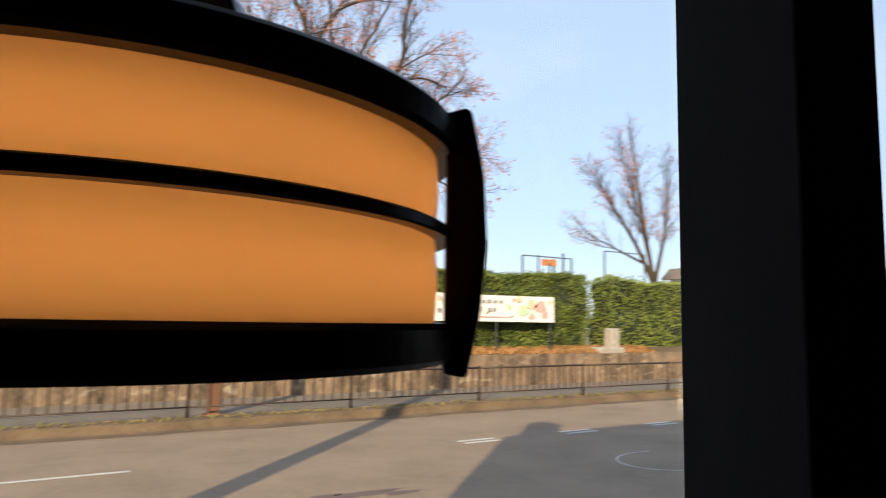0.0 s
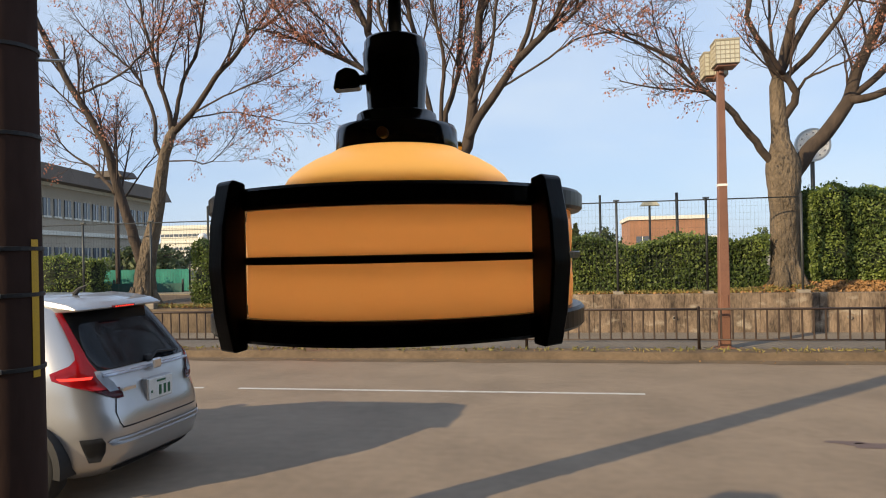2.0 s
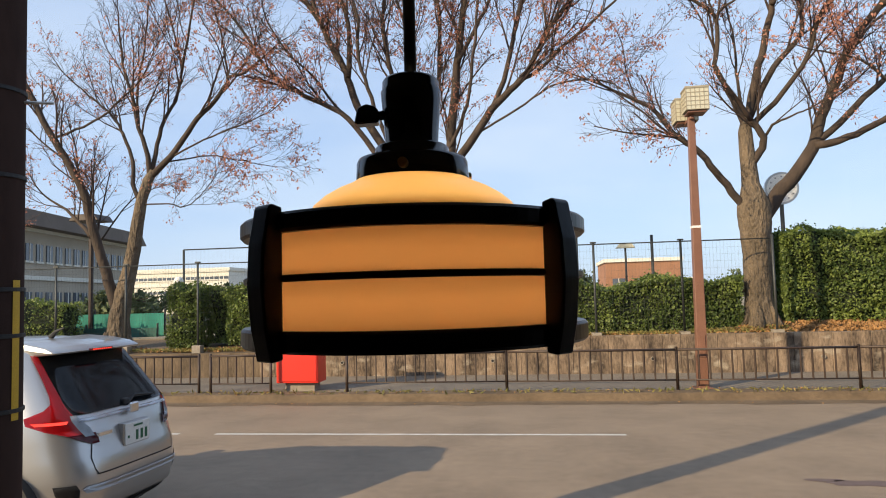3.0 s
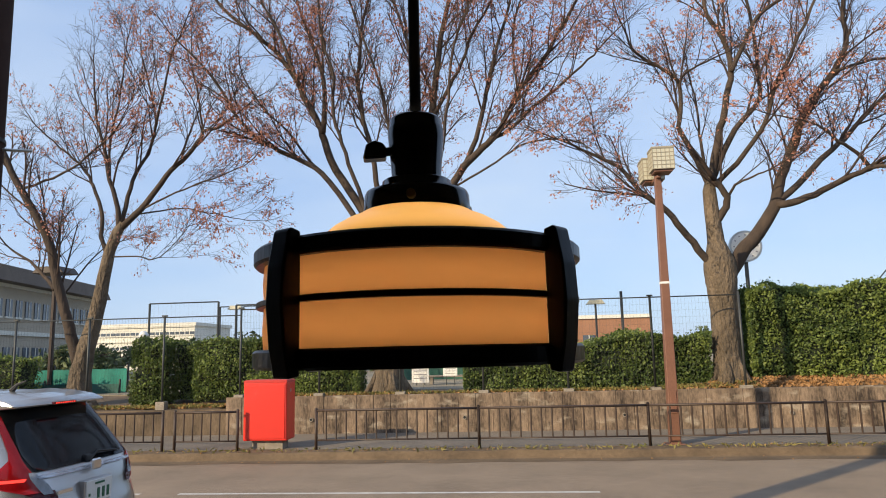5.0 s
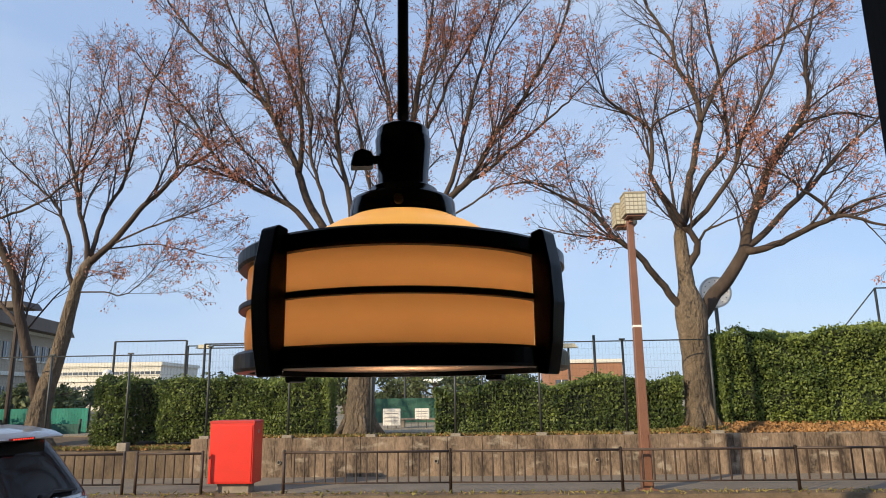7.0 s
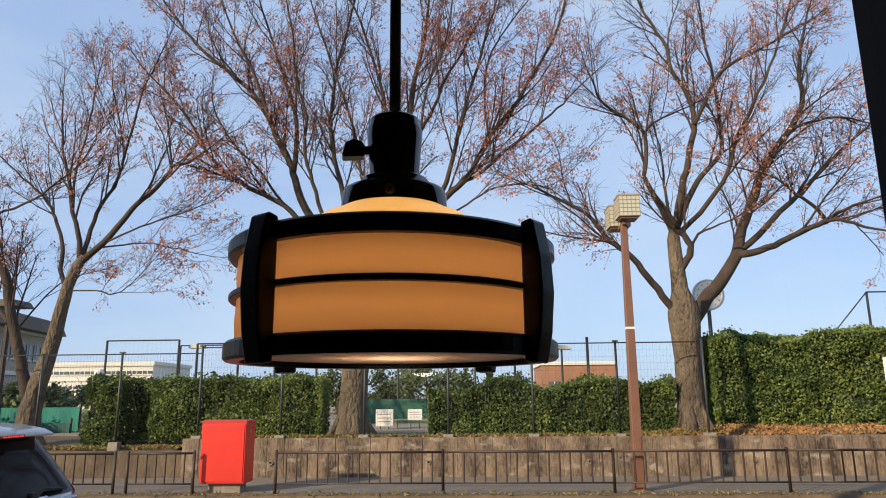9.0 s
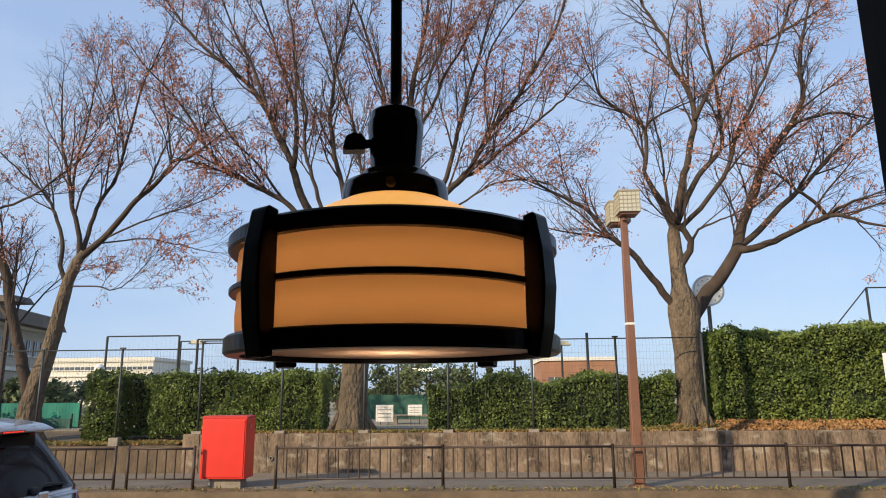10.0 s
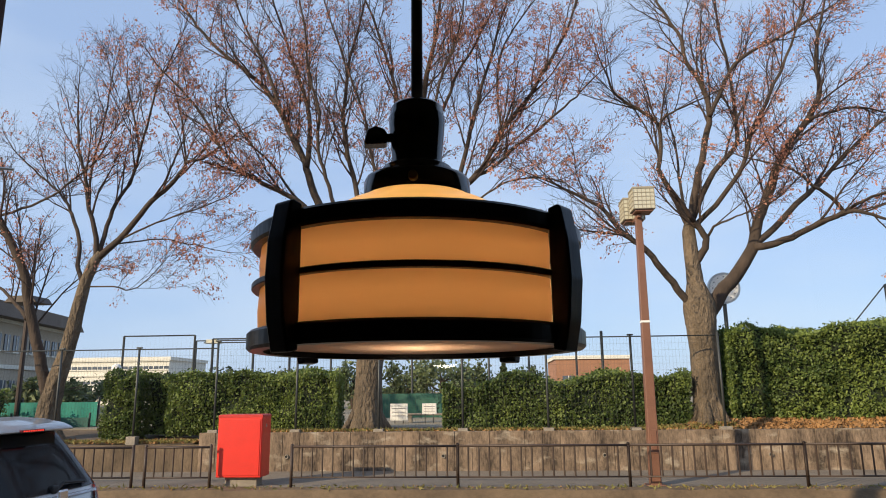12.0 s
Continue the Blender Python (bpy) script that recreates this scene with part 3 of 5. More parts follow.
hedge(16.6, 25.8, 15.8, 17.0, 1.0, 3.28, 15, "tall bright green clipped hedge on the bank", dens=500)
hedge(-20.7, -12.4, 16.9, 17.9, 0.85, 2.0, 19, "dull green shrub hedge behind the mesh fence", dens=500)

# ---------------------------------------------------------------- trees


class Tree:
    """A bare winter tree: a flared trunk, hand-bent main limbs, and boughs and twigs that fork from them, with some withered leaves left."""

    def __init__(self, x, y, z, seed, label, leaf_share):
        self.thing = thing("tree", pose(x, y, z), label, "tree", "park trees")
        self.seed, self.leaf_share, self.rg = seed, leaf_share, random.Random(seed)
        self.wood, self.limbs, self.boughs, self.fine, self.tips = bmesh.new(), bmesh.new(), bmesh.new(), bmesh.new(), []

    def trunk(self, *rings):
        pts, radii = [], []
        for (xa, za, ra), (xb, zb, rb) in zip(rings, rings[1:]):
            for k in range(6):
                pts.append(Vector((xa + (xb - xa) * k / 6, 0, za + (zb - za) * k / 6)))
                radii.append(ra + (rb - ra) * k / 6)
        tube(self.wood, pts + [Vector((rings[-1][0], 0, rings[-1][1]))], radii + [rings[-1][2]], 26)
        n = 26
        for i, v in enumerate(self.wood.verts):
            c = pts[min(i // n, len(pts) - 1)]
            a = math.atan2(v.co.y, v.co.x - c.x)
            k = (1 + 0.13 * noise.noise((math.cos(a) * 2.2, math.sin(a) * 2.2, v.co.z * 0.9 + self.seed))
                 + 0.1 * noise.noise((math.cos(a) * 6, math.sin(a) * 6, v.co.z * 2.6)))
            v.co.x, v.co.y = c.x + (v.co.x - c.x) * k, v.co.y * k
        r, x = rings[0][2], rings[0][0]
        for k in range(9):
            a = 2 * math.pi * k / 9 + self.rg.random()
            ca, sa = math.cos(a) * r, math.sin(a) * r
            tube(self.wood, ((ca * 0.62 + x, sa * 0.62, 0.4), (ca * 0.9 + x, sa * 0.9, 0.1), (ca * 1.25 + x, sa * 1.25, -0.14)), [0.05, 0.08, 0.08], 6)

    def path(self, p, d, length, steps, bend, rise):
        rg, out = self.rg, [p.copy()]
        for _ in range(steps):
            d = (d + Vector((rg.uniform(-bend, bend), rg.uniform(-bend, bend), rg.uniform(-bend, bend) + rise))).normalized()
            out.append(out[-1] + d * length / steps)
        return out

    def grow(self, pts, r0, r1, level):
        rg, n = self.rg, len(pts) - 1
        length = sum((b - a).length for a, b in zip(pts, pts[1:]))
        tube((self.limbs, self.boughs, self.fine, self.fine)[level], pts, [r0 + (r1 - r0) * i / n for i in range(n + 1)], (9, 6, 4, 3)[level], level < 2)
        if level >= 3:
            self.tips.append((pts[-1], pts[n // 2]))
            return
        for k in range(max(2, int(length * (2.1, 5.4, 9.5)[level]))):
            count = max(2, int(length * (2.1, 5.4, 9.5)[level]))
            s = (0.3 - 0.1 * (level > 0) + (0.7 + 0.1 * (level > 0)) * (k + rg.random()) / count) * n
            i = min(int(s), n - 1)
            p = pts[i].lerp(pts[i + 1], s - i)
            along = (pts[i + 1] - pts[i]).normalized()
            side = along.orthogonal().normalized()
            side.rotate(Matrix.Rotation(rg.uniform(0, 2 * math.pi), 3, along))
            side.y *= 0.75
            d = (along + side * rg.uniform(*((0.4, 0.8), (0.4, 0.95), (0.45, 1.1))[level]) + Vector((0, 0, (0.3, 0.12, 0.0)[level]))).normalized()
            sub = (rg.uniform(1.0, 2.3), rg.uniform(0.5, 1.2), rg.uniform(0.2, 0.5))[level] * (1.1 - 0.35 * s / n)
            r = (r0 + (r1 - r0) * s / n) * (0.5, 0.5, 0.6)[level]
            r = max(min(r, (0.03, 0.012, 0.0062)[level]), 0.0042)
            self.grow(self.path(p, d, sub, (6, 4, 3)[level], (0.17, 0.24, 0.32)[level], (0.05, 0.01, -0.05)[level]), r, r * 0.4, level + 1)

    def limb(self, r0, r1, depth, *guide):
        """A main limb through the points of its guide, which leans towards or away by the depth."""
        rg, g = self.rg, [Vector((a, 0, b)) for a, b in guide]
        total, smooth = len(g) - 1, []
        for i in range(total):
            a, b = g[i], g[i + 1]
            pa, nb = g[max(i - 1, 0)], g[min(i + 2, total)]
            for k in range(3):
                u = k / 3
                m0, m1 = (b - pa) / 2, (nb - a) / 2
                q = (2 * u**3 - 3 * u * u + 1) * a + (u**3 - 2 * u * u + u) * m0 + (3 * u * u - 2 * u**3) * b + (u**3 - u * u) * m1
                wob = 0.02 * min(1, i + u)
                smooth.append(q + Vector((rg.uniform(-wob, wob), depth * (i + u) / total, rg.uniform(-wob, wob))))
        smooth.append(g[-1] + Vector((0, depth, 0)))
        self.grow(smooth, r0, r1, 0)
        self.grow(self.path(smooth[-1], (smooth[-1] - smooth[-3]).normalized(), 1.3, 6, 0.16, 0.04), r1, r1 * 0.3, 1)

    def finish(self):
        t, rg = self.thing, self.rg
        part("trunk", self.wood, M_BARK, t, "grey-brown flaking bark", True)
        part("limbs", self.limbs, M_LIMB, t, "brown main limbs", True)
        part("boughs", self.boughs, M_TWIG, t, "thin dark boughs", True)
        part("twigs", self.fine, M_TWIG, t, "fine reddish-brown twigs")
        places = []
        for tip, mid in self.tips:
            v = noise.noise((tip.x * 0.7 + self.seed, tip.y * 0.7, tip.z * 0.7)) + 0.5 * noise.noise((tip.x * 2.1, tip.y * 2.1, tip.z * 2.1 + self.seed))
            want = (self.leaf_share + 1.5 * v) * min(1, math.hypot(tip.x, tip.y) / 1.6)
            if rg.random() < want:
                for _ in range(rg.choice((2, 3, 4, 6, 8))):
                    places.append(tuple(mid.lerp(tip, rg.random()) + Vector((rg.gauss(0, 0.05), rg.gauss(0, 0.05), rg.gauss(-0.05, 0.04)))))
        scatter("crown", M_RUSSET, places, 0.04, t, self.seed, 1.8, 1.2)


right_tree = Tree(5.57, 16.0, 1.09, 5, "bare zelkova tree with a forked trunk and withered russet leaves", 0.5)
right_tree.trunk((0.0, -0.15, 0.44), (-0.0, 0.13, 0.35), (-0.01, 0.63, 0.29), (0.01, 1.59, 0.29), (-0.01, 2.25, 0.35), (-0.02, 2.71, 0.34), (-0.06, 3.19, 0.19), (-0.09, 3.8, 0.17), (-0.11, 4.42, 0.15), (-0.07, 4.73, 0.09))
right_tree.limb(0.097, 0.03, -0.8, (-0.14, 2.58), (-0.4, 2.88), (-0.73, 3.31), (-1.07, 3.77), (-1.39, 4.07), (-1.69, 4.25), (-1.98, 4.62), (-2.31, 4.95), (-2.83, 5.21), (-3.23, 5.41))
right_tree.limb(0.073, 0.024, -0.5, (-0.1, 4.53), (-0.29, 4.98), (-0.54, 5.53), (-0.74, 5.95), (-0.66, 6.51), (-0.7, 7.04), (-1.03, 7.36), (-1.5, 7.65), (-1.77, 7.93), (-1.88, 8.24))
right_tree.limb(0.036, 0.018, -0.9, (-0.61, 7.11), (-0.54, 7.23), (-0.29, 7.3), (0.1, 7.39))
right_tree.limb(0.043, 0.018, 0.6, (-0.1, 4.63), (-0.17, 5.46), (-0.15, 6.09), (-0.12, 6.74), (-0.19, 7.49))
right_tree.limb(0.097, 0.03, 0.3, (-0.03, 4.63), (0.17, 5.56), (0.35, 6.14), (0.59, 7.03), (0.7, 7.49), (0.57, 8.27), (0.26, 8.93), (0.18, 9.58), (-0.12, 10.26), (-0.36, 10.78))
right_tree.limb(0.061, 0.024, 0.9, (0.65, 7.36), (1.04, 8.09), (1.49, 8.84), (2.17, 9.37), (2.84, 9.74), (3.69, 10.27), (4.31, 10.66))
right_tree.limb(0.079, 0.024, 1.1, (0.01, 4.73), (0.51, 5.73), (0.98, 6.28), (1.43, 6.84), (1.5, 7.67), (1.53, 9.01), (1.4, 10.25), (1.46, 11.18))
right_tree.limb(0.067, 0.024, -1.0, (0.05, 4.56), (0.51, 5.0), (0.98, 5.58), (1.24, 6.08), (1.39, 6.73), (1.97, 7.8), (2.4, 8.73), (2.69, 9.52))
right_tree.limb(0.097, 0.061, -0.3, (-0.09, 3.53), (0.15, 3.9), (0.24, 4.21), (0.06, 4.48), (-0.06, 4.6))
right_tree.limb(0.036, 0.018, -0.9, (0.29, 4.22), (0.4, 4.45), (0.58, 4.53), (0.83, 4.58))
right_tree.limb(0.182, 0.036, 0.2, (0.15, 2.35), (0.51, 2.91), (0.9, 3.33), (1.26, 3.82), (1.45, 4.26), (1.57, 4.68), (1.9, 5.38), (2.2, 6.1), (2.59, 6.67), (3.07, 7.26), (3.43, 7.93), (3.45, 8.93), (3.71, 9.87))
right_tree.limb(0.097, 0.03, -0.8, (1.39, 4.0), (1.67, 4.02), (2.16, 4.17), (2.65, 4.41), (3.13, 4.61), (3.33, 4.68), (3.67, 4.61), (4.02, 4.42))
right_tree.limb(0.085, 0.03, 0.8, (1.41, 4.08), (1.94, 4.47), (2.59, 5.11), (3.08, 5.49), (3.52, 5.88), (3.97, 6.34), (4.66, 6.96), (5.32, 7.47))
right_tree.limb(0.049, 0.018, -1.0, (3.55, 4.8), (3.19, 5.12), (2.73, 5.35), (2.41, 5.57), (1.96, 5.71), (1.29, 5.83))
right_tree.limb(0.049, 0.018, -1.2, (3.5, 4.77), (3.72, 4.92), (3.96, 4.96))
right_tree.limb(0.043, 0.018, 0.9, (2.99, 7.17), (3.85, 7.51), (4.57, 7.69), (5.42, 7.63))
right_tree.finish()
middle_tree = Tree(-2.31, 16.0, 1.06, 8, "broad bare zelkova tree with many rising limbs and russet leaves", 0.56)
middle_tree.trunk((0.0, -0.15, 0.46), (0.02, 0.22, 0.36), (0.03, 0.81, 0.32), (0.1, 1.73, 0.32), (0.19, 2.27, 0.29), (0.25, 2.68, 0.17))
middle_tree.limb(0.182, 0.03, 0.2, (0.17, 2.11), (0.49, 2.88), (0.71, 3.3), (0.85, 3.79), (0.95, 4.65), (1.06, 5.82), (1.18, 6.88), (1.35, 8.11), (1.54, 9.23), (1.77, 10.37), (1.85, 11.21))
middle_tree.limb(0.115, 0.027, -0.5, (0.82, 3.61), (1.08, 4.05), (1.53, 4.68), (1.96, 5.26), (2.35, 5.65), (2.64, 5.9), (2.98, 6.3), (3.39, 7.08), (3.97, 7.79), (4.41, 8.5), (5.01, 9.53), (5.37, 10.58))
middle_tree.limb(0.073, 0.024, 0.8, (1.95, 5.27), (2.17, 5.8), (2.45, 6.73), (2.69, 7.86), (3.01, 9.03), (3.34, 10.23), (3.69, 11.49))
middle_tree.limb(0.055, 0.018, -1.0, (2.35, 5.68), (2.8, 5.98), (3.23, 6.2), (3.78, 6.63), (4.47, 7.12), (5.02, 7.54), (5.3, 7.77))
middle_tree.limb(0.03, 0.015, -1.1, (1.59, 4.76), (2.09, 4.98), (2.79, 5.31), (3.34, 5.62), (4.01, 5.67), (4.65, 5.54), (4.9, 5.31))
middle_tree.limb(0.055, 0.018, 1.0, (1.15, 6.53), (1.6, 7.41), (1.96, 8.17), (2.26, 9.04), (2.73, 9.93), (3.21, 11.02), (3.46, 11.63))
middle_tree.limb(0.049, 0.018, -0.9, (0.9, 4.42), (1.23, 5.02), (1.44, 5.7), (1.64, 6.97), (1.83, 8.26), (2.17, 9.09), (2.4, 9.79), (2.51, 10.48))
middle_tree.limb(0.036, 0.018, 1.0, (3.37, 7.13), (3.3, 8.59), (3.52, 9.89), (4.56, 11.57))
middle_tree.limb(0.085, 0.024, -0.9, (0.12, 1.84), (-0.2, 3.09), (-0.87, 4.36), (-1.55, 5.25), (-2.04, 5.57), (-2.6, 5.86), (-3.09, 6.14), (-3.56, 6.65), (-3.87, 7.2), (-4.26, 7.82), (-4.82, 8.42))
middle_tree.limb(0.036, 0.018, -1.2, (-1.54, 5.25), (-2.01, 5.79), (-2.33, 6.29), (-2.82, 6.78), (-3.19, 7.4))
middle_tree.limb(0.122, 0.024, 0.4, (0.17, 2.0), (-0.15, 3.32), (-0.72, 4.54), (-1.28, 5.41), (-1.59, 6.21), (-1.74, 6.68), (-2.1, 7.32), (-2.36, 7.89), (-2.85, 8.65), (-3.35, 9.17), (-4.01, 9.71), (-4.7, 10.43), (-5.24, 11.16), (-5.62, 11.72))
middle_tree.limb(0.073, 0.024, 0.8, (-1.6, 6.4), (-1.6, 7.3), (-1.71, 8.15), (-2.02, 9.05), (-2.5, 10.33), (-3.01, 11.84))
middle_tree.limb(0.049, 0.018, -0.4, (-2.24, 7.69), (-2.67, 8.94), (-3.12, 9.86), (-3.64, 11.12))
middle_tree.limb(0.061, 0.018, -0.8, (-0.15, 3.27), (-0.54, 4.5), (-0.88, 5.49), (-1.1, 6.2), (-1.24, 6.92), (-1.19, 7.63), (-1.49, 8.66), (-1.56, 9.7), (-1.75, 10.77))
middle_tree.limb(0.085, 0.024, 0.9, (0.19, 2.21), (0.04, 3.67), (-0.21, 4.71), (-0.39, 5.93), (-0.63, 6.81), (-0.79, 7.72), (-0.77, 8.73), (-0.68, 9.77), (-0.41, 11.0), (-0.31, 11.76))
middle_tree.limb(0.061, 0.018, -0.5, (0.22, 2.27), (0.18, 3.5), (0.19, 4.36), (0.31, 5.46), (0.14, 6.33), (-0.01, 7.36), (-0.37, 8.41), (-0.74, 9.49), (-1.21, 10.93))
middle_tree.limb(0.085, 0.024, 0.5, (0.24, 2.25), (0.23, 3.38), (0.27, 4.24), (0.51, 4.94), (0.64, 5.79), (0.72, 7.57), (0.62, 8.55), (0.3, 9.73), (-0.03, 10.78), (-0.36, 11.51))
middle_tree.finish()
left_tree = Tree(-10.09, 15.95, 0.81, 13, "slender bare tree with a split trunk and few leaves", 0.34)
left_tree.trunk((-0.02, -0.15, 0.39), (0.01, 0.14, 0.3), (0.03, 0.74, 0.24), (0.14, 1.27, 0.21), (0.3, 1.88, 0.18), (0.46, 2.64, 0.16), (0.54, 3.2, 0.15), (0.65, 3.77, 0.14), (0.82, 4.27, 0.13), (0.97, 4.53, 0.09))
left_tree.limb(0.146, 0.073, -0.5, (-0.03, 1.01), (-0.17, 1.55), (-0.3, 2.02), (-0.43, 2.5), (-0.64, 3.34), (-0.76, 3.9), (-0.99, 4.46), (-1.41, 5.18), (-1.84, 5.92), (-2.38, 6.97))
left_tree.limb(0.061, 0.024, 0.6, (-0.77, 2.87), (-1.22, 3.26), (-1.79, 3.66), (-2.53, 4.08))
left_tree.limb(0.036, 0.015, -0.9, (-1.93, 5.53), (-1.1, 5.67), (-0.26, 5.92), (0.41, 6.29), (0.99, 6.63), (1.32, 6.88))
left_tree.limb(0.061, 0.018, 0.6, (0.61, 3.65), (0.36, 4.22), (0.26, 4.9), (-0.07, 5.61), (-0.25, 5.91), (-0.59, 6.29), (-1.24, 6.8), (-1.84, 7.33))
left_tree.limb(0.073, 0.022, -0.4, (0.87, 4.34), (0.86, 4.9), (0.66, 5.63), (0.5, 6.51), (0.32, 7.24), (0.25, 8.14))
left_tree.limb(0.036, 0.015, 0.8, (0.56, 5.64), (0.38, 6.81), (0.41, 7.67), (0.41, 8.72), (0.36, 9.83))
left_tree.limb(0.061, 0.018, 0.4, (0.93, 4.48), (1.04, 5.23), (1.18, 5.84), (1.47, 6.39), (1.59, 7.26), (1.41, 8.08), (1.03, 9.27))
left_tree.limb(0.036, 0.015, -0.7, (1.75, 7.04), (2.03, 7.83), (2.36, 8.81), (2.74, 9.3))
left_tree.limb(0.085, 0.024, -0.6, (0.95, 4.41), (1.46, 4.82), (1.89, 5.3), (2.33, 5.78), (2.78, 6.12), (3.15, 6.53), (3.26, 6.71), (3.71, 6.75), (4.07, 6.95))
left_tree.limb(0.03, 0.015, 0.6, (3.03, 6.78), (2.82, 7.66), (2.6, 8.39), (2.26, 9.23))
left_tree.limb(0.027, 0.012, -1.1, (1.35, 4.78), (2.27, 5.08), (3.1, 5.28), (3.79, 5.35), (4.58, 5.54))
left_tree.limb(0.022, 0.011, 0.5, (1.25, 4.71), (1.94, 4.84), (2.62, 4.86), (3.31, 4.72), (3.59, 4.65))
left_tree.limb(0.022, 0.011, -0.5, (0.61, 3.65), (1.47, 3.61), (2.03, 3.49), (2.52, 3.73))
left_tree.limb(0.024, 0.012, 0.7, (-0.52, 2.73), (-0.21, 3.36), (0.04, 3.82), (0.33, 4.11))
left_tree.finish()
street_tree = Tree(-21.0, 17.6, 0.88, 17, "bare street-side tree with russet leaf clusters", 0.45)
street_tree.trunk((0, -0.1, 0.44), (0, 0.38, 0.33), (0.1, 2.2, 0.26))
street_tree.limb(0.16, 0.03, -0.4, (0.05, 2.1), (0.9, 4.3), (2.4, 6.9), (4.2, 9.4))
street_tree.limb(0.15, 0.03, 0.5, (0.08, 2.1), (-0.4, 4.6), (-1.3, 8.7))
street_tree.limb(0.14, 0.03, 0.8, (0.1, 2.2), (0.7, 5.4), (1.2, 10.0))
street_tree.finish()
far_tree = Tree(28.0, 24.0, 0.93, 19, "bare tree beyond the hedge with pale branches", 0.35)
far_tree.trunk((0, -0.1, 0.42), (0, 0.35, 0.32), (0.0, 3.0, 0.26))
far_tree.limb(0.13, 0.03, -0.4, (0.0, 2.8), (-1.5, 4.9), (-3.2, 6.6), (-4.2, 7.6))
far_tree.limb(0.14, 0.03, 0.5, (0.0, 2.9), (-0.4, 5.8), (-0.9, 9.8))
far_tree.limb(0.12, 0.03, 0.8, (0.0, 2.9), (1.3, 5.8), (2.2, 9.2))
far_tree.limb(0.09, 0.02, -0.2, (0.0, 2.9), (-1.1, 6.0), (-2.3, 9.0))
far_tree.limb(0.07, 0.02, 0.6, (-0.9, 4.0), (-2.4, 4.6), (-3.9, 5.2))
far_tree.finish()

# fallen leaves and dry grass on the bank and along the verge
rg = np.random.default_rng(4)


def strewn(n, x0, x1, y0, y1, z):
    x, y = rg.uniform(x0, x1, n), rg.uniform(y0, y1, n)
    return np.stack([x, y, z(x, y) + rg.uniform(0, 0.03, n)], 1)


def bank_z(x, y):
    return np.array([bank_height(a, b) for a, b in zip(x, y)]) + 0.01


lit = np.concatenate([strewn(6200, 5.0, 18.0, 15.25, 16.0, bank_z), strewn(1100, -5.6, 5.0, 15.22, 15.6, bank_z), strewn(900, -15, -5.8, 15.25, 15.9, bank_z)])
tagged(scatter("fallen_leaves", M_LITTER, lit, 0.06, None, 31, 1.5), "drift of orange-brown fallen leaves on the bank", "fallen leaves")
lit = np.concatenate([strewn(700, -14, 25, 12.0, 12.42, lambda x, y: 0.15 + 0 * x), strewn(120, -10, 20, 11.55, 11.95, lambda x, y: 0.004 + 0 * x)])
tagged(scatter("gutter_leaves", M_LITTER, lit, 0.022, None, 33, 1.5), "small dry leaves along the kerb", "fallen leaves")
blades = np.concatenate([strewn(4600, -15, 6.0, 15.24, 15.6, lambda x, y: bank_z(x, y) + 0.02), strewn(1300, -14, 25, 12.0, 12.42, lambda x, y: 0.15 + 0 * x)])
tagged(scatter("dry_grass", M_GRASS, blades, 0.028, None, 35, 4.0), "tufts of yellowed winter grass on the wall top", "grass")

# ---------------------------------------------------------------- banner, stone, park things
ban = thing("banner", pose(9.65, 15.42, 0.98) @ Matrix.Diagonal((1.09, 1, 1.06, 1)), "white event banner with pastel print on thin posts", "banner")
cl = bmesh.new()
bmesh.ops.create_grid(cl, x_segments=40, y_segments=8, size=0.5)
for v in cl.verts:
    u, w = v.co.x + 0.5, v.co.y + 0.5
    v.co = (u * 3.82, 0.012 * math.sin(u * 17 + w * 2), 0.82 + w * 0.7 - 0.02 * math.sin(math.pi * u) * (w - 0.2))
bmesh.ops.solidify(cl, geom=cl.faces[:], thickness=0.004)
part("cloth", cl, M_WHITE, ban)
for x in (0.1, 1.94, 3.72):
    part("post", bar((x, 0.045, -0.1), (x, 0.045, 1.5), 0.022, 8), M_GREYPOLE, ban)


def blot(x, z, r, material, k):
    bm = bmesh.new()
    bm.faces.new([bm.verts.new((x + r * (1 + 0.25 * math.sin(3 * a + k)) * math.cos(a), -0.022, z + r * 0.8 * math.sin(a))) for a in (2 * math.pi * i / 18 for i in range(18))])
    part("print", bm, material, ban)


for x, z, r, m in ((0.2, 1.38, 0.09, M_PINK), (0.33, 1.32, 0.07, M_GREENP), (2.62, 1.42, 0.1, M_ORANGE), (3.05, 1.3, 0.16, M_ORANGE), (3.35, 1.24, 0.2, M_PINK), (2.3, 1.2, 0.1, M_GREENP),
                   (2.75, 1.12, 0.17, M_GREENP), (3.5, 1.02, 0.12, M_PINK), (3.68, 1.36, 0.08, M_ORANGE), (3.05, 0.98, 0.1, M_PINK), (2.45, 1.4, 0.06, M_PINK), (0.2, 1.08, 0.08, M_GREYP)):
    blot(x, z, r, m, x * 3)
for k in range(9):
    s = 0.075 if k % 3 else 0.09
    part("print_bar", boxes((0.5 + 0.185 * k, 0.5 + 0.185 * k + 0.12, -0.024, -0.02, 1.3, 1.3 + s)), M_GREYP, ban, "dark lettering bar")
part("print_bar", boxes((0.7, 1.15, -0.024, -0.02, 0.93, 0.97)), M_PINK, ban, "red lettering bar")
part("print_bar", boxes((1.3, 2.3, -0.024, -0.02, 0.93, 0.955)), M_PINK, ban, "thin red lettering bar")
txt = bpy.data.curves.new("number", "FONT")
txt.body, txt.size, txt.extrude = "2021", 0.15, 0.001
to = new("number", txt)
to.parent = ban
to.matrix_local = pose(1.22, -0.024, 1.08, 90, 0, 0)
txt.materials.append(M_GREYP)
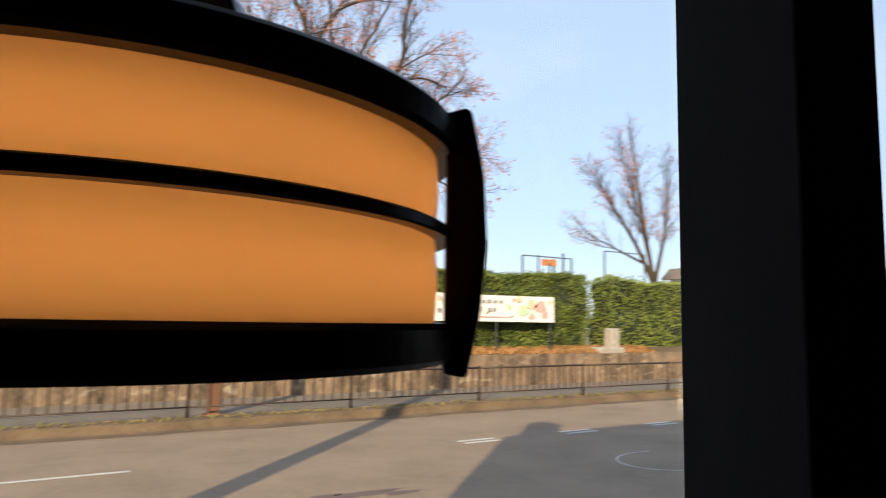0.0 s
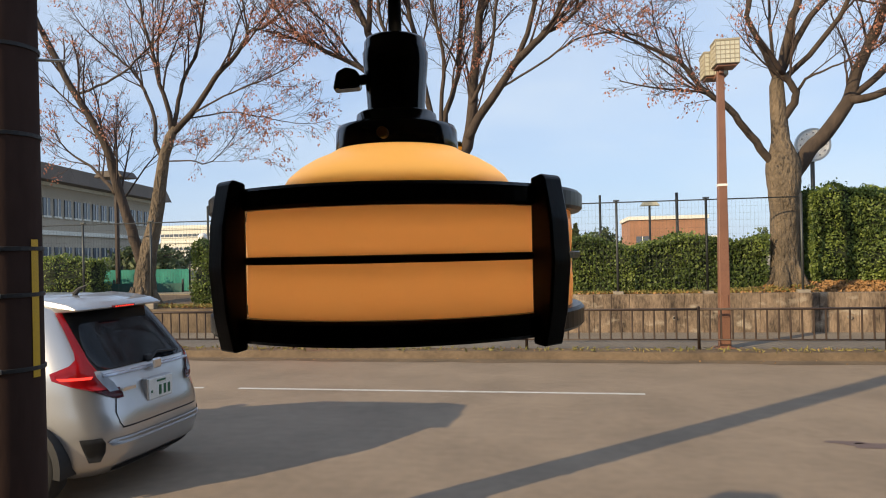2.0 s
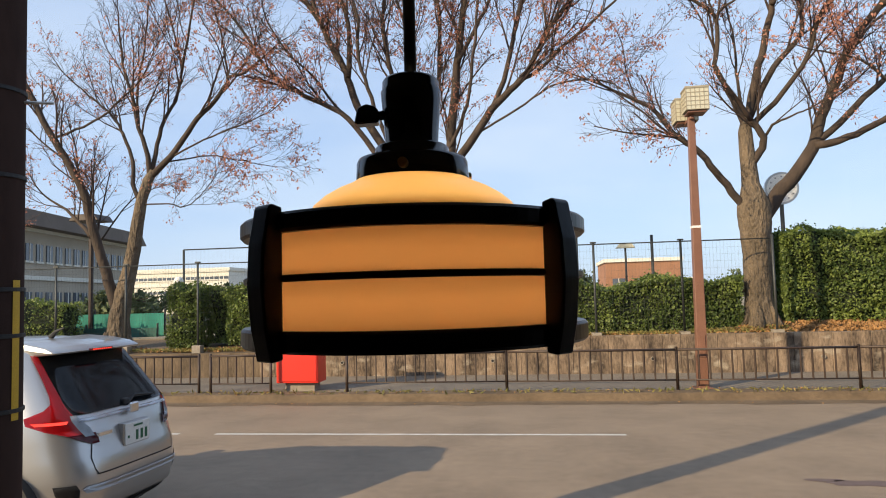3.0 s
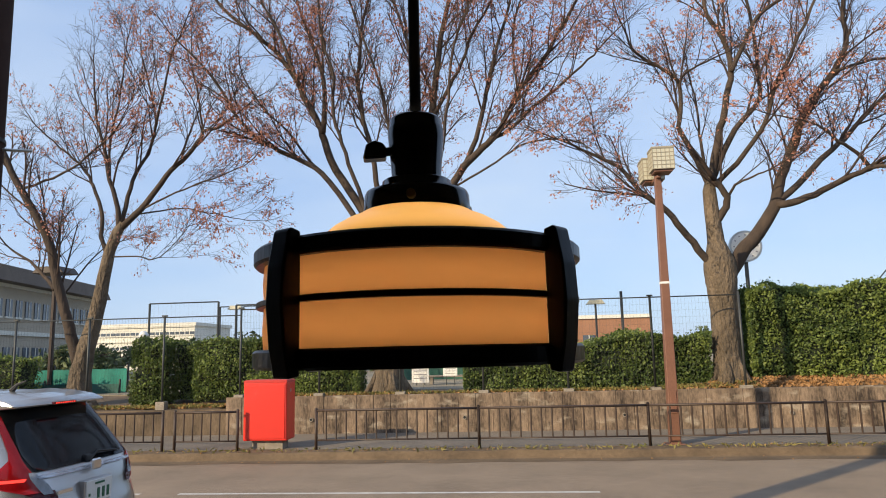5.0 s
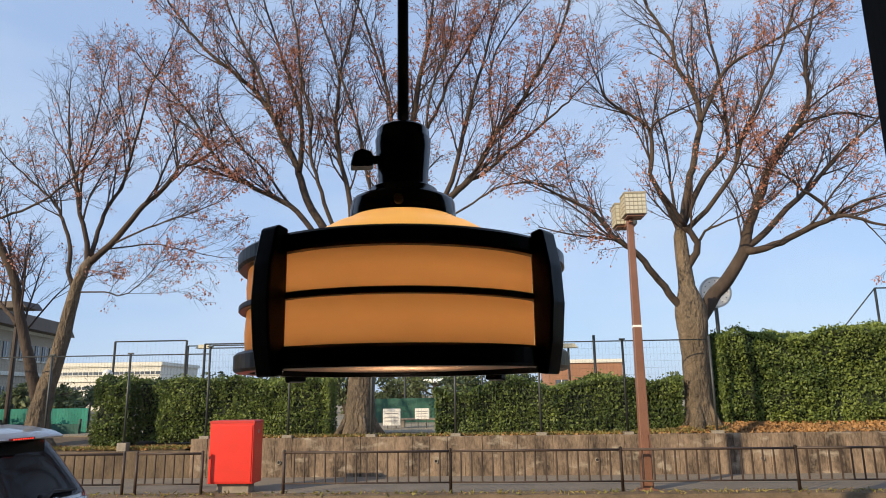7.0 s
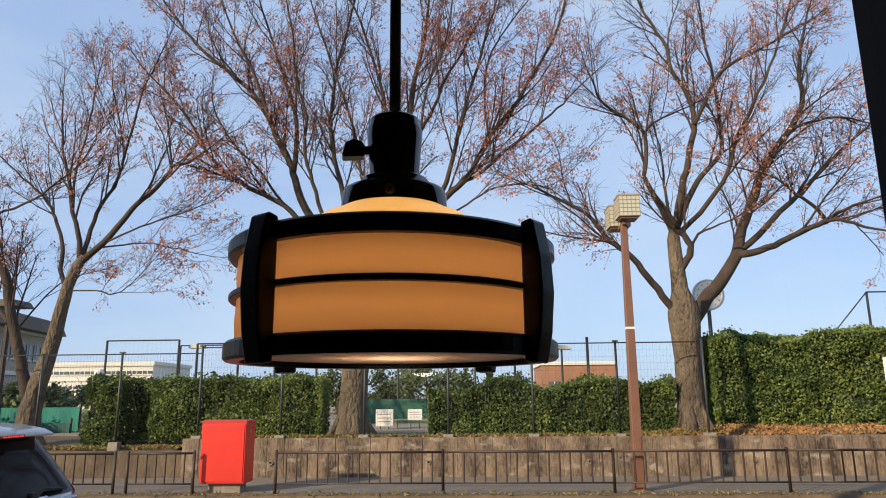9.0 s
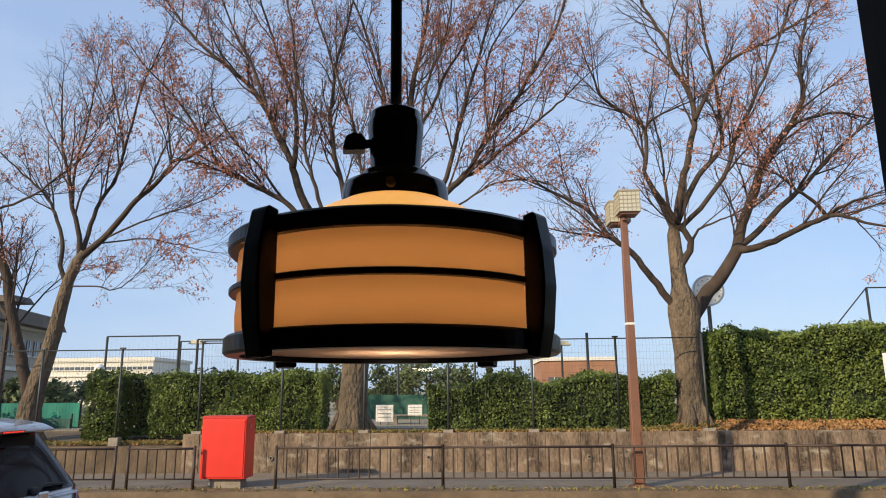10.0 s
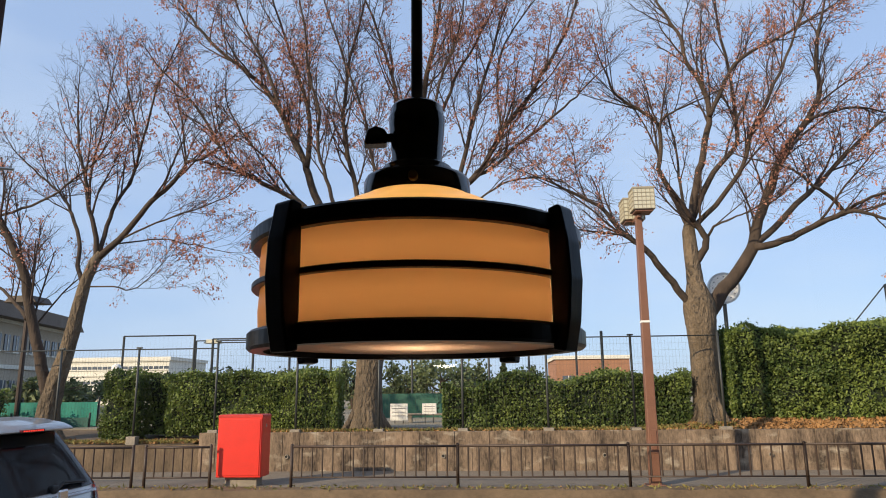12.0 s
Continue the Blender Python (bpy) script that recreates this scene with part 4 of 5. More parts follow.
part("print_bar", boxes((1.63, 1.73, -0.024, -0.02, 1.08, 1.18)), M_GREYP, ban, "dark lettering bar")
part("print_bar", boxes((1.78, 1.88, -0.024, -0.02, 1.08, 1.18)), M_GREYP, ban, "dark lettering bar")

st = thing("stone_pillar", pose(16.25, 15.5, 0.98), "short grey stone gate pillar on a rough base", "pillar")
part("pillar", boxes((-0.17, 0.17, -0.17, 0.17, 0.1, 0.72), bevel=0.03), M_STONE, st)
part("base", boxes((-0.75, 0.3, -0.25, 0.25, -0.15, 0.14), bevel=0.03), M_STONE, st)
gp = thing("gate", pose(15.85, 17.3, 0.95), "thin metal gate posts beside the hedge", "gate")
for x, h in ((0, 3.2), (0.35, 2.4)):
    part("post", bar((x, 0, -0.05), (x, 0, h), 0.035, 8), M_GREYPOLE, gp)
part("rail", bar((0, 0, 2.2), (0.35, 0, 2.2), 0.02, 6), M_GREYPOLE, gp)

ck = thing("park_clock", pose(8.1, 21.7, 0.93), "round white park clock on a dark pole", "clock")
part("pole", bar((0, 0.05, -0.05), (0, 0.05, 3.6), 0.06, 10), M_GREYPOLE, ck)
face = lathe([(0.0005, 0.06), (0.43, 0.06), (0.47, 0.05), (0.48, 0.0), (0.47, -0.05), (0.0005, -0.06)], 32)
bmesh.ops.transform(face, matrix=pose(0, 0, 4.0, 90), verts=face.verts)
part("face", face, M_WHITE, ck, "white clock face")
rim = lathe([(0.44, 0.065), (0.5, 0.065), (0.5, -0.06), (0.46, -0.06)], 32)
bmesh.ops.transform(rim, matrix=pose(0, 0, 4.0, 90), verts=rim.verts)
part("rim", rim, M_STEEL, ck)
part("hour_hand", boxes((-0.015, 0.015, -0.08, -0.068, 4.0, 4.2)), M_TRIM, ck)
part("minute_hand", boxes((0.0, 0.3, -0.08, -0.068, 3.99, 4.015)), M_TRIM, ck)
for k in range(12):
    a = math.pi * k / 6
    part("hour_mark", boxes((0.36 * math.sin(a) - 0.02, 0.36 * math.sin(a) + 0.02, -0.075, -0.066, 4.0 + 0.36 * math.cos(a) - 0.02, 4.0 + 0.36 * math.cos(a) + 0.02)), M_GREYP, ck)


def net_frame(x0, x1, y, z1, brace=0, label="tall thin ball-net frame of the sports ground"):
    t = thing("net_frame", pose(x0, y, 0.93), label, "net frame", "ball-net frames")
    h = z1 - 0.93
    for x in (0, x1 - x0):
        part("post", bar((x, 0, -0.05), (x, 0, h), 0.05, 8), M_GREYPOLE, t)
    part("top_bar", bar((0, 0, h), (x1 - x0, 0, h), 0.03, 6), M_GREYPOLE, t)
    if brace:
        part("brace", bar((0, 0, h), (-brace, 0, h - brace * 1.1), 0.025, 6), M_GREYPOLE, t)
    bm = bmesh.new()
    for k in range(1, 16):
        tube(bm, (((x1 - x0) * k / 16, 0.02, 1.0), ((x1 - x0) * k / 16, 0.02, h)), 0.0013, 3, False)
    tagged(part("net", bm, M_MESH, t), kind="stuff")


net_frame(-14.9, -11.8, 28.0, 4.25)
net_frame(-10.6, -7.4, 27.0, 4.0)
net_frame(-13.9, -11.0, 33.0, 4.4)
net_frame(16.6, 20.2, 28.0, 5.85, 1.6)
net_frame(22.6, 26.0, 28.0, 5.3)
net_frame(30.5, 34.0, 30.0, 6.2)


def slim_pole(x, y, h, r=0.04, head=False):
    t = thing("slim_pole", pose(x, y, 0.93), "slim grey pole in the sports ground", "pole", "sports ground poles")
    part("pole", bar((0, 0, -0.05), (0, 0, h), r, 8), M_GREYPOLE, t)
    if head:
        part("lamp_head", prism([(-0.35, h), (0.35, h), (0.22, h + 0.16), (-0.22, h + 0.16)], -0.2, 0.2, 0.01), M_LANTERN, t)


for x, y, h, r, hd in ((2.0, 24, 2.9, 0.04, False), (4.55, 24, 2.9, 0.05, False), (3.9, 26, 2.6, 0.04, True), (-8.9, 27, 2.9, 0.05, False), (-6.4, 30, 2.9, 0.05, False), (0.6, 30, 2.7, 0.05, False),
                       (-3.0, 32, 2.9, 0.05, False), (22.0, 26, 4.2, 0.04, False), (21, 24, 3.6, 0.04, False), (-11.2, 28.5, 3.0, 0.05, True), (6.9, 20, 2.9, 0.04, False)):
    slim_pole(x, y, h, r, hd)
pl = thing("park_lamp", pose(-13.0, 19.0, 0.93), "dark park lamp with a flat square hood", "park lamp")
part("pole", bar((0, 0, -0.05), (0, 0, 3.6), 0.07, 10), M_FENCE, pl)
part("hood", prism([(-0.5, 3.55), (0.5, 3.55), (0.34, 3.75), (-0.34, 3.75)], -0.4, 0.4, 0.015), M_FENCE, pl)
pl2 = thing("globe_lamp", pose(-11.8, 22.0, 0.93), "small white globe lamp on a thin pole", "globe lamp")
part("pole", bar((0, 0, -0.05), (0, 0, 1.6), 0.03, 8), M_GREYPOLE, pl2)
bm = bmesh.new()
bmesh.ops.create_uvsphere(bm, u_segments=16, v_segments=10, radius=0.16, matrix=pose(0, 0, 1.74))
part("globe", bm, M_WHITE, pl2, smooth=True)

hp = thing("basketball_hoop", pose(24.4, 28.0, 0.93), "orange basketball board on a slim pole", "basketball hoop")
part("pole", bar((0.5, 0.2, -0.05), (0.5, 0.2, 4.3), 0.06, 8), M_GREYPOLE, hp)
part("board", boxes((-0.5, 0.5, -0.03, 0.03, 3.9, 4.25), bevel=0.01), mat("orange_board", (0.5, 0.2, 0.08), 0.6, vary=0.2), hp)
part("arm", bar((0.5, 0.2, 4.1), (0.2, 0.03, 4.1), 0.03, 6), M_GREYPOLE, hp)

# teal windbreak nets of the court
for x0, x1, y, z1, m, lab in ((-17.5, -10.6, 19.0, 1.62, M_TEAL, "bright teal windbreak net of the tennis court"), (-17.5, -10.6, 18.6, 1.2, M_TEALDARK, "dark teal lower net of the tennis court"),
                              (-3.4, 2.6, 24.0, 1.75, M_GREENBOARD, "dark green windbreak behind the park signs")):
    t = thing("windbreak", pose(x0, y, 0.93), lab, "windbreak")
    bm = bmesh.new()
    bmesh.ops.create_grid(bm, x_segments=60, y_segments=6, size=0.5)
    for v in bm.verts:
        u, w = v.co.x + 0.5, v.co.y + 0.5
        v.co = (u * (x1 - x0), 0.03 * math.sin(u * 60) * (1 - w * 0.6), w * (z1 - 0.93))
    bmesh.ops.solidify(bm, geom=bm.faces[:], thickness=0.006)
    part("net", bm, m, t)
    for k in range(4):
        x = (x1 - x0) * k / 3
        part("post", bar((x, 0.06, -0.05), (x, 0.06, z1 - 0.8), 0.03, 6), M_GREYPOLE, t)

for x, w, h, z in ((-2.0, 0.5, 0.47, 0.08), (-1.13, 0.41, 0.3, 0.25)):
    t = thing("notice_board", pose(x, 19.6, 0.93), "small white notice board in the park", "notice board", "park notice boards")
    part("board", boxes((-w / 2, w / 2, -0.02, 0.02, z, z + h), bevel=0.006), M_WHITE, t)
    for d in (-0.12, 0.12):
        part("leg", bar((d, 0.03, -0.05), (d, 0.03, z + h - 0.05), 0.015, 6), M_GREYPOLE, t)
    for k in range(3):
        part("print_bar", boxes((-w * 0.38, w * 0.38, -0.024, -0.02, z + h * (0.25 + 0.22 * k), z + h * (0.3 + 0.22 * k))), M_GREYP, t)
bench = thing("bench", pose(-1.25, 20.3, 0.93), "low pale wooden park bench", "bench")
part("seat", boxes((-0.6, 0.9, -0.15, 0.15, 0.2, 0.26), bevel=0.008), M_CONC, bench)
for x in (-0.5, 0.8):
    part("leg", boxes((x - 0.05, x + 0.05, -0.12, 0.12, -0.02, 0.2), bevel=0.006), M_CONC, bench)


# ---------------------------------------------------------------- far buildings


def building(name, x, y, w, d, h, turn, wallm, roofm, label, floors, cols, band=None, roof_over=0.4, roof_rise=0.0, base=0.93, win=(0.5, 0.6)):
    t = thing(name, pose(x, y, base, 0, 0, turn), label, "building")
    part("wall", boxes((0, w, 0, d, -0.1, h)), wallm, t)
    rf = prism([(-roof_over, h), (w + roof_over, h), (w + roof_over - roof_rise * 2, h + 0.3 + roof_rise), (-roof_over + roof_rise * 2, h + 0.3 + roof_rise)], -roof_over, d + roof_over)
    part("roof", rf, roofm, t)
    fh = h / floors
    for f in range(floors):
        if band:
            part("band", boxes((-0.05, w + 0.05, -0.12, 0.02, f * fh + fh * 0.93, f * fh + fh * 1.02)), band, t, "pale band")
        for c in range(cols):
            cx, cw = w * (c + 0.5) / cols, w / cols * win[0]
            z0 = f * fh + fh * (0.5 - win[1] / 2)
            o = part("window", boxes((cx - cw / 2, cx + cw / 2, -0.06, 0.02, z0, z0 + fh * win[1])), M_FARGLASS, t)
            part("frame", boxes((cx - cw / 2 - 0.05, cx + cw / 2 + 0.05, -0.09, 0.01, z0 - 0.1, z0), (cx - 0.03, cx + 0.03, -0.09, 0.01, z0, z0 + fh * win[1])), M_PALE, o)
    return t


building("school", -24.5, 23.0, 22.5, 10.0, 5.2, 100.3, M_BEIGE, M_DKROOF, "long beige school building with a dark hipped roof", 2, 22, M_PALE, 0.9, 0.5, win=(0.62, 0.36))
building("pale_block", -37.5, 60.0, 9.5, 8.0, 3.9, 0, M_PALE, M_PALE, "low pale office block far behind the court", 3, 10, M_PALE, 0.15, 0.0, win=(0.86, 0.2))
building("brown_block", 6.4, 60.0, 6.3, 8.0, 3.5, 0, M_BRICKF, M_PALE, "brown hall with a white roof edge beyond the park", 1, 3, None, 0.15, 0.0, win=(0.5, 0.2))
building("green_shed", 8.5, 52.0, 3.3, 3.0, 1.6, 0, mat("pale_green_sheet", (0.4, 0.55, 0.45), 0.7, vary=0.1), M_PALE, "pale green shed beyond the park", 1, 2, None, 0.1)
building("pale_house", 34.0, 20.0, 12.0, 8.0, 3.6, 0, M_PALE, M_DKROOF, "pale house beyond the hedge", 1, 4, None, 0.4, 0.4)


def far_shrub(x, y, w, h, seed, label, conifer=False):
    t = thing("far_tree", pose(x, y, 0.93), label, "tree", "far trees")
    r = np.random.default_rng(seed)
    trunk = bar((0, 0, -0.1), (0, 0, h * 0.7), 0.12, 8, 0.03)
    rr = random.Random(seed)
    for k in range(9):
        a, z = rr.uniform(0, 6.28), h * rr.uniform(0.15, 0.6)
        tube(trunk, ((0, 0, z), (math.cos(a) * w * 0.2, math.sin(a) * w * 0.2, z + h * 0.12), (math.cos(a) * w * 0.42, math.sin(a) * w * 0.42, z + h * 0.2)), [0.05, 0.035, 0.015], 5)
    part("trunk", trunk, M_TWIG, t)
    n = 1500
    a, u = r.uniform(0, 6.28, n), r.random(n)
    if conifer:
        z = h * (0.12 + 0.88 * u)
        rad = w / 2 * (1.02 - u) * np.sqrt(r.random(n)) * (0.7 + 0.3 * np.sin(u * 40))
    else:
        k = r.integers(0, 7, n)
        ang = k * 0.9 + seed
        z = h * (0.55 + 0.2 * np.sin(k * 2.1)) + r.normal(0, h * 0.13, n)
        cx, cy = np.cos(ang) * w * 0.28, np.sin(ang) * w * 0.28
        rad = np.abs(r.normal(0, w * 0.13, n))
        pts = np.stack([cx + rad * np.cos(a), cy + rad * np.sin(a), np.clip(z, 0.1, h)], 1)
    if conifer:
        pts = np.stack([rad * np.cos(a), rad * np.sin(a), z], 1)
    scatter("crown", M_FARLEAF, pts, 0.16, t, seed, 1.6)


for i, (x, y, w, h, c) in enumerate(((-4.4, 42, 3.4, 3.0, False), (-2.2, 40, 4.0, 2.9, False), (-0.4, 43, 2.6, 2.8, False), (1.5, 42, 1.9, 2.6, True), (3.1, 43, 2.4, 2.4, False), (-17, 44, 4.2, 2.6, False),
                                     (-21, 42, 5.0, 2.2, False), (-25, 43, 4.4, 2.0, False), (-13.5, 36, 3.6, 1.9, False), (-10.0, 38, 3.0, 2.3, False), (-6.8, 37, 2.6, 2.6, False), (14, 46, 4, 2.2, False),
                                     (18, 46, 4, 2.6, False), (-30, 40, 5, 2.0, False), (-15.5, 24, 3.0, 1.5, False), (24, 50, 6, 3.4, False), (38, 44, 7, 4.2, False), (46, 40, 7, 5.0, False))):
    far_shrub(x, y, w, h, 50 + i, "conical dark conifer far across the park" if c else "rounded olive-green shrub tree far across the park", c)
line_x = np.random.default_rng(77)
n = 16000
px = line_x.uniform(-140, 140, n)
pz = 0.9 + line_x.random(n) * (1.7 + 0.9 * np.sin(px * 0.21) + 0.6 * np.sin(px * 0.57 + 1))
tagged(scatter("far_wood", M_FARLEAF, np.stack([px, 85 + line_x.uniform(-4, 4, n), pz], 1), 0.5, None, 78, 1.4), "low far belt of olive-brown trees", "far trees")

# ---------------------------------------------------------------- utility pole at the near kerb
up = thing("utility_pole", pose(-2.34, 3.05, 0.0), "dark utility pole with steel bands and a yellow strip", "utility pole")
part("shaft", tube(bmesh.new(), [(0, 0, -0.2 + 1.0 * k) for k in range(12)], [0.185 - 0.005 * k for k in range(12)], 28), M_UTIL, up, smooth=True)
for z in (1.35, 1.75, 2.0, 2.62, 3.1):
    r = 0.187 - 0.005 * z
    part("band", lathe([(r, z - 0.012), (r + 0.005, z - 0.01), (r + 0.005, z + 0.01), (r, z + 0.012)], 28), M_TRIM, up, "thin dark steel band")
    part("clip", boxes((0.06, 0.1, -r - 0.012, -r + 0.06, z - 0.012, z + 0.012), bevel=0.003), M_STEEL, up)
part("strip", lathe([(0.178, 1.3), (0.181, 1.3), (0.179, 2.05), (0.176, 2.05)], 5, radians(-8), radians(8)), M_YELLOW, up, "narrow yellow plastic strip")
for z, a in ((3.05, 20), (3.75, 200), (4.4, 20)):
    part("step_bolt", bar((0.15 * math.cos(radians(a)), 0.15 * math.sin(radians(a)), z), (0.32 * math.cos(radians(a)), 0.32 * math.sin(radians(a)), z), 0.009, 8), M_STEEL, up)

# ---------------------------------------------------------------- silver hatchback
car = thing("car", pose(-2.77, 5.2, 0.0, 0, 0, 177) @ Matrix.Diagonal((1.05, 0.97, 1.05, 1)), "silver compact hatchback with lit brake lamps", "car")


def level(z, table):
    for a, b in zip(table, table[1:]):
        if a[0] <= z <= b[0]:
            u = (z - a[0]) / (b[0] - a[0])
            return [p + (q - p) * u for p, q in zip(a[1:], b[1:])]
    return list(table[-1][1:] if z > table[-1][0] else table[0][1:])


# height: rear end, front end, half width
BODY = [(0.2, 0.16, 3.82, 0.77), (0.3, 0.03, 3.93, 0.82), (0.45, 0.0, 3.96, 0.845), (0.62, 0.01, 3.95, 0.85), (0.76, 0.06, 3.88, 0.848), (0.88, 0.09, 3.7, 0.84), (0.99, 0.13, 3.2, 0.82),
        (1.06, 0.19, 2.85, 0.79), (1.2, 0.3, 2.56, 0.745), (1.35, 0.42, 2.28, 0.69), (1.46, 0.52, 2.02, 0.63), (1.52, 0.64, 1.85, 0.54), (1.555, 0.9, 1.6, 0.3)]


def shell(z, a, out=0.0):
    """A point of the car's skin at the height z and the angle a round it, a superellipse in plan."""
    s0, s1, hw = level(z, BODY)
    c, s = math.cos(a), math.sin(a)
    e = 2 / 5.5
    return Vector(((s0 + s1) / 2 + (s1 - s0 + 2 * out) / 2 * math.copysign(abs(c) ** e, c), (hw + out) * math.copysign(abs(s) ** e, s), z))


bm = bmesh.new()
zs = [0.2, 0.24, 0.3, 0.37, 0.45, 0.54, 0.62, 0.7, 0.76, 0.82, 0.88, 0.94, 0.99, 1.03, 1.06, 1.13, 1.2, 1.28, 1.35, 1.41, 1.46, 1.5, 1.52, 1.54, 1.555]
N = 96
rows = [[bm.verts.new(shell(z, 2 * math.pi * k / N)) for k in range(N)] for z in zs]
for a, b in zip(rows, rows[1:]):
    for k in range(N):
        bm.faces.new((a[k], a[(k + 1) % N], b[(k + 1) % N], b[k]))
bm.faces.new(rows[-1])
bm.faces.new(rows[0][::-1])
part("body", bm, M_SILVER, car, "clean silver metallic paint", True)


def rear_y(z, y, out=0.008):
    """The skin's rear at the height z and the sideways place y."""
    s0, s1, hw = level(z, BODY)
    hw, half = hw + out, (s1 - s0) / 2 + out
    y = max(-0.985 * hw, min(0.985 * hw, y))
    return Vector(((s0 + s1) / 2 - half * (1 - (abs(y) / hw) ** 5.5) ** (1 / 5.5), y, z))


def rear_patch(name, material, edges, parent, label="", out=0.008, n=14):
    """A plate that follows the rear: rows of (height, from, to) sideways."""
    bm = bmesh.new()
    cols = [[bm.verts.new(rear_y(z, a + (b - a) * k / n, out)) for k in range(n + 1)] for z, a, b in edges]
    for p, q in zip(cols, cols[1:]):
        for k in range(n):
            bm.faces.new((p[k], p[k + 1], q[k + 1], q[k]))
    bmesh.ops.solidify(bm, geom=bm.faces[:], thickness=0.006)
    return part(name, bm, material, parent, label, True)


rear_patch("rear_window", M_CARGLASS, [(1.0, -0.545, 0.545), (1.03, -0.575, 0.575), (1.12, -0.59, 0.59), (1.2, -0.582, 0.582), (1.3, -0.565, 0.565), (1.4, -0.54, 0.54), (1.462, -0.515, 0.515)], car, "dark tinted rear window", 0.012)
rear_patch("chrome_strip", M_CHROME, [(0.95, -0.58, 0.58), (0.963, -0.59, 0.59), (0.976, -0.56, 0.56)], car, "chrome strip under the window", 0.022)
rear_patch("tailgate_seam", M_TRIM, [(0.555, -0.5, 0.5), (0.565, -0.52, 0.52)], car, "dark seam of the tailgate", 0.004)
rear_patch("bumper_lip", M_SILVER, [(0.44, -0.6, 0.6), (0.47, -0.63, 0.63), (0.49, -0.6, 0.6)], car, "", 0.01)
rear_patch("bumper_grille", M_TRIM, [(0.22, -0.5, 0.5), (0.25, -0.52, 0.52), (0.28, -0.45, 0.45)], car, "black lower bumper insert", 0.01)
for sgn in (-1, 1):
    def side(a, b):
        return (a, b) if sgn > 0 else (-b, -a)
    rear_patch("bumper_vent", M_TRIM, [(0.33, *side(0.65, 0.7)), (0.4, *side(0.635, 0.725)), (0.47, *side(0.64, 0.745)), (0.51, *side(0.66, 0.75))], car, "black side vent of the bumper", 0.008)
    rear_patch("tail_light", M_TAIL, [(0.86, *side(0.54, 0.67)), (0.9, *side(0.565, 0.75)), (0.95, *side(0.585, 0.79)), (1.0, *side(0.6, 0.785)), (1.05, *side(0.605, 0.715)), (1.09, *side(0.604, 0.672)), (1.14, *side(0.595, 0.65)), (1.24, *side(0.58, 0.625)), (1.34, *side(0.562, 0.602)), (1.44, *side(0.535, 0.572))],
               car, "glossy red tail light", 0.016)
    rear_patch("tailgate_seam", M_TRIM, [(0.56, *side(0.49, 0.5)), (0.6, *side(0.522, 0.53)), (0.68, *side(0.535, 0.543)), (0.78, *side(0.5, 0.508))], car, "dark seam of the tailgate", 0.004, 2)
    rear_patch("lamp_bar", M_BRAKE, [(0.945, *side(0.66, 0.775)), (0.965, *side(0.645, 0.782))], car, "bright red light bar", 0.019, 6)
    rear_patch("window_trim", M_TRIM, [(1.0, *side(0.545, 0.6)), (1.12, *side(0.588, 0.6)), (1.3, *side(0.562, 0.572)), (1.45, *side(0.52, 0.542))], car, "black pillar trim", 0.011, 3)
    rear_patch("reverse_lamp", M_CLEAR, [(0.84, *side(0.48, 0.56)), (0.9, *side(0.505, 0.6)), (0.96, *side(0.555, 0.625)), (1.0, *side(0.585, 0.625))], car, "clear reversing lamp", 0.019)
    rear_patch("lamp_foot", M_TAILDARK, [(0.78, *side(0.44, 0.5)), (0.81, *side(0.44, 0.58)), (0.86, *side(0.46, 0.67))], car, "dark red lamp foot", 0.014)
    bm = bmesh.new()
    g = [[bm.verts.new((s + (z - 1.06) * k, sgn * (level(z, BODY)[2] + 0.006), z)) for s, k in ((0.72, 0.55), (1.3, 0.2), (1.9, -0.3), (2.6, -1.3))] for z in (1.03, 1.14, 1.25, 1.36, 1.43)]
    for p, q in zip(g, g[1:]):
        for k in range(3):
            bm.faces.new((p[k], p[k + 1], q[k + 1], q[k]))
    part("side_window", bm, M_CARGLASS, car, "dark side windows", True)
    part("mirror", boxes((2.5, 2.62, sgn * 0.82, sgn * 0.98, 0.98, 1.1), bevel=0.025), M_SILVER, car)
    for s in (0.66, 3.2):
        w = part("wheel", lathe([(0.2, -0.09), (0.29, -0.095), (0.305, -0.06), (0.305, 0.06), (0.29, 0.095), (0.2, 0.09)], 36), M_TYRE, car, "black tyre", True)
        w.matrix_local = pose(s, sgn * 0.765, 0.305, 90)
        rm = lathe([(0.0005, 0.05), (0.05, 0.06), (0.08, 0.04), (0.19, 0.06), (0.205, 0.085), (0.205, -0.085), (0.0005, -0.07)], 30)
        part("rim", rm, M_STEEL, w, smooth=True)
        arch = lathe([(0.31, -0.11), (0.365, -0.105), (0.365, 0.098), (0.31, 0.104)], 30, radians(-10), radians(190))
        bmesh.ops.transform(arch, matrix=pose(s, sgn * 0.762, 0.305, 90), verts=arch.verts)
        part("wheel_arch", arch, M_TRIM, car, "dark wheel arch")
part("spoiler", prism([(0.37, 1.442), (0.38, 1.464), (0.46, 1.497), (0.64, 1.53), (0.9, 1.55), (0.9, 1.49), (0.56, 1.43)], -0.555, 0.555, 0.016), M_SILVER, car, "silver roof spoiler", True)
bl = part("brake_bar", boxes((0.358, 0.38, -0.14, 0.14, 1.446, 1.464)), M_TAILDARK, car)
for k in range(9):
    part("brake_led", boxes((0.353, 0.362, -0.118 + k * 0.028, -0.106 + k * 0.028, 1.45, 1.46)), M_BRAKE, bl, "lit red brake lamp")
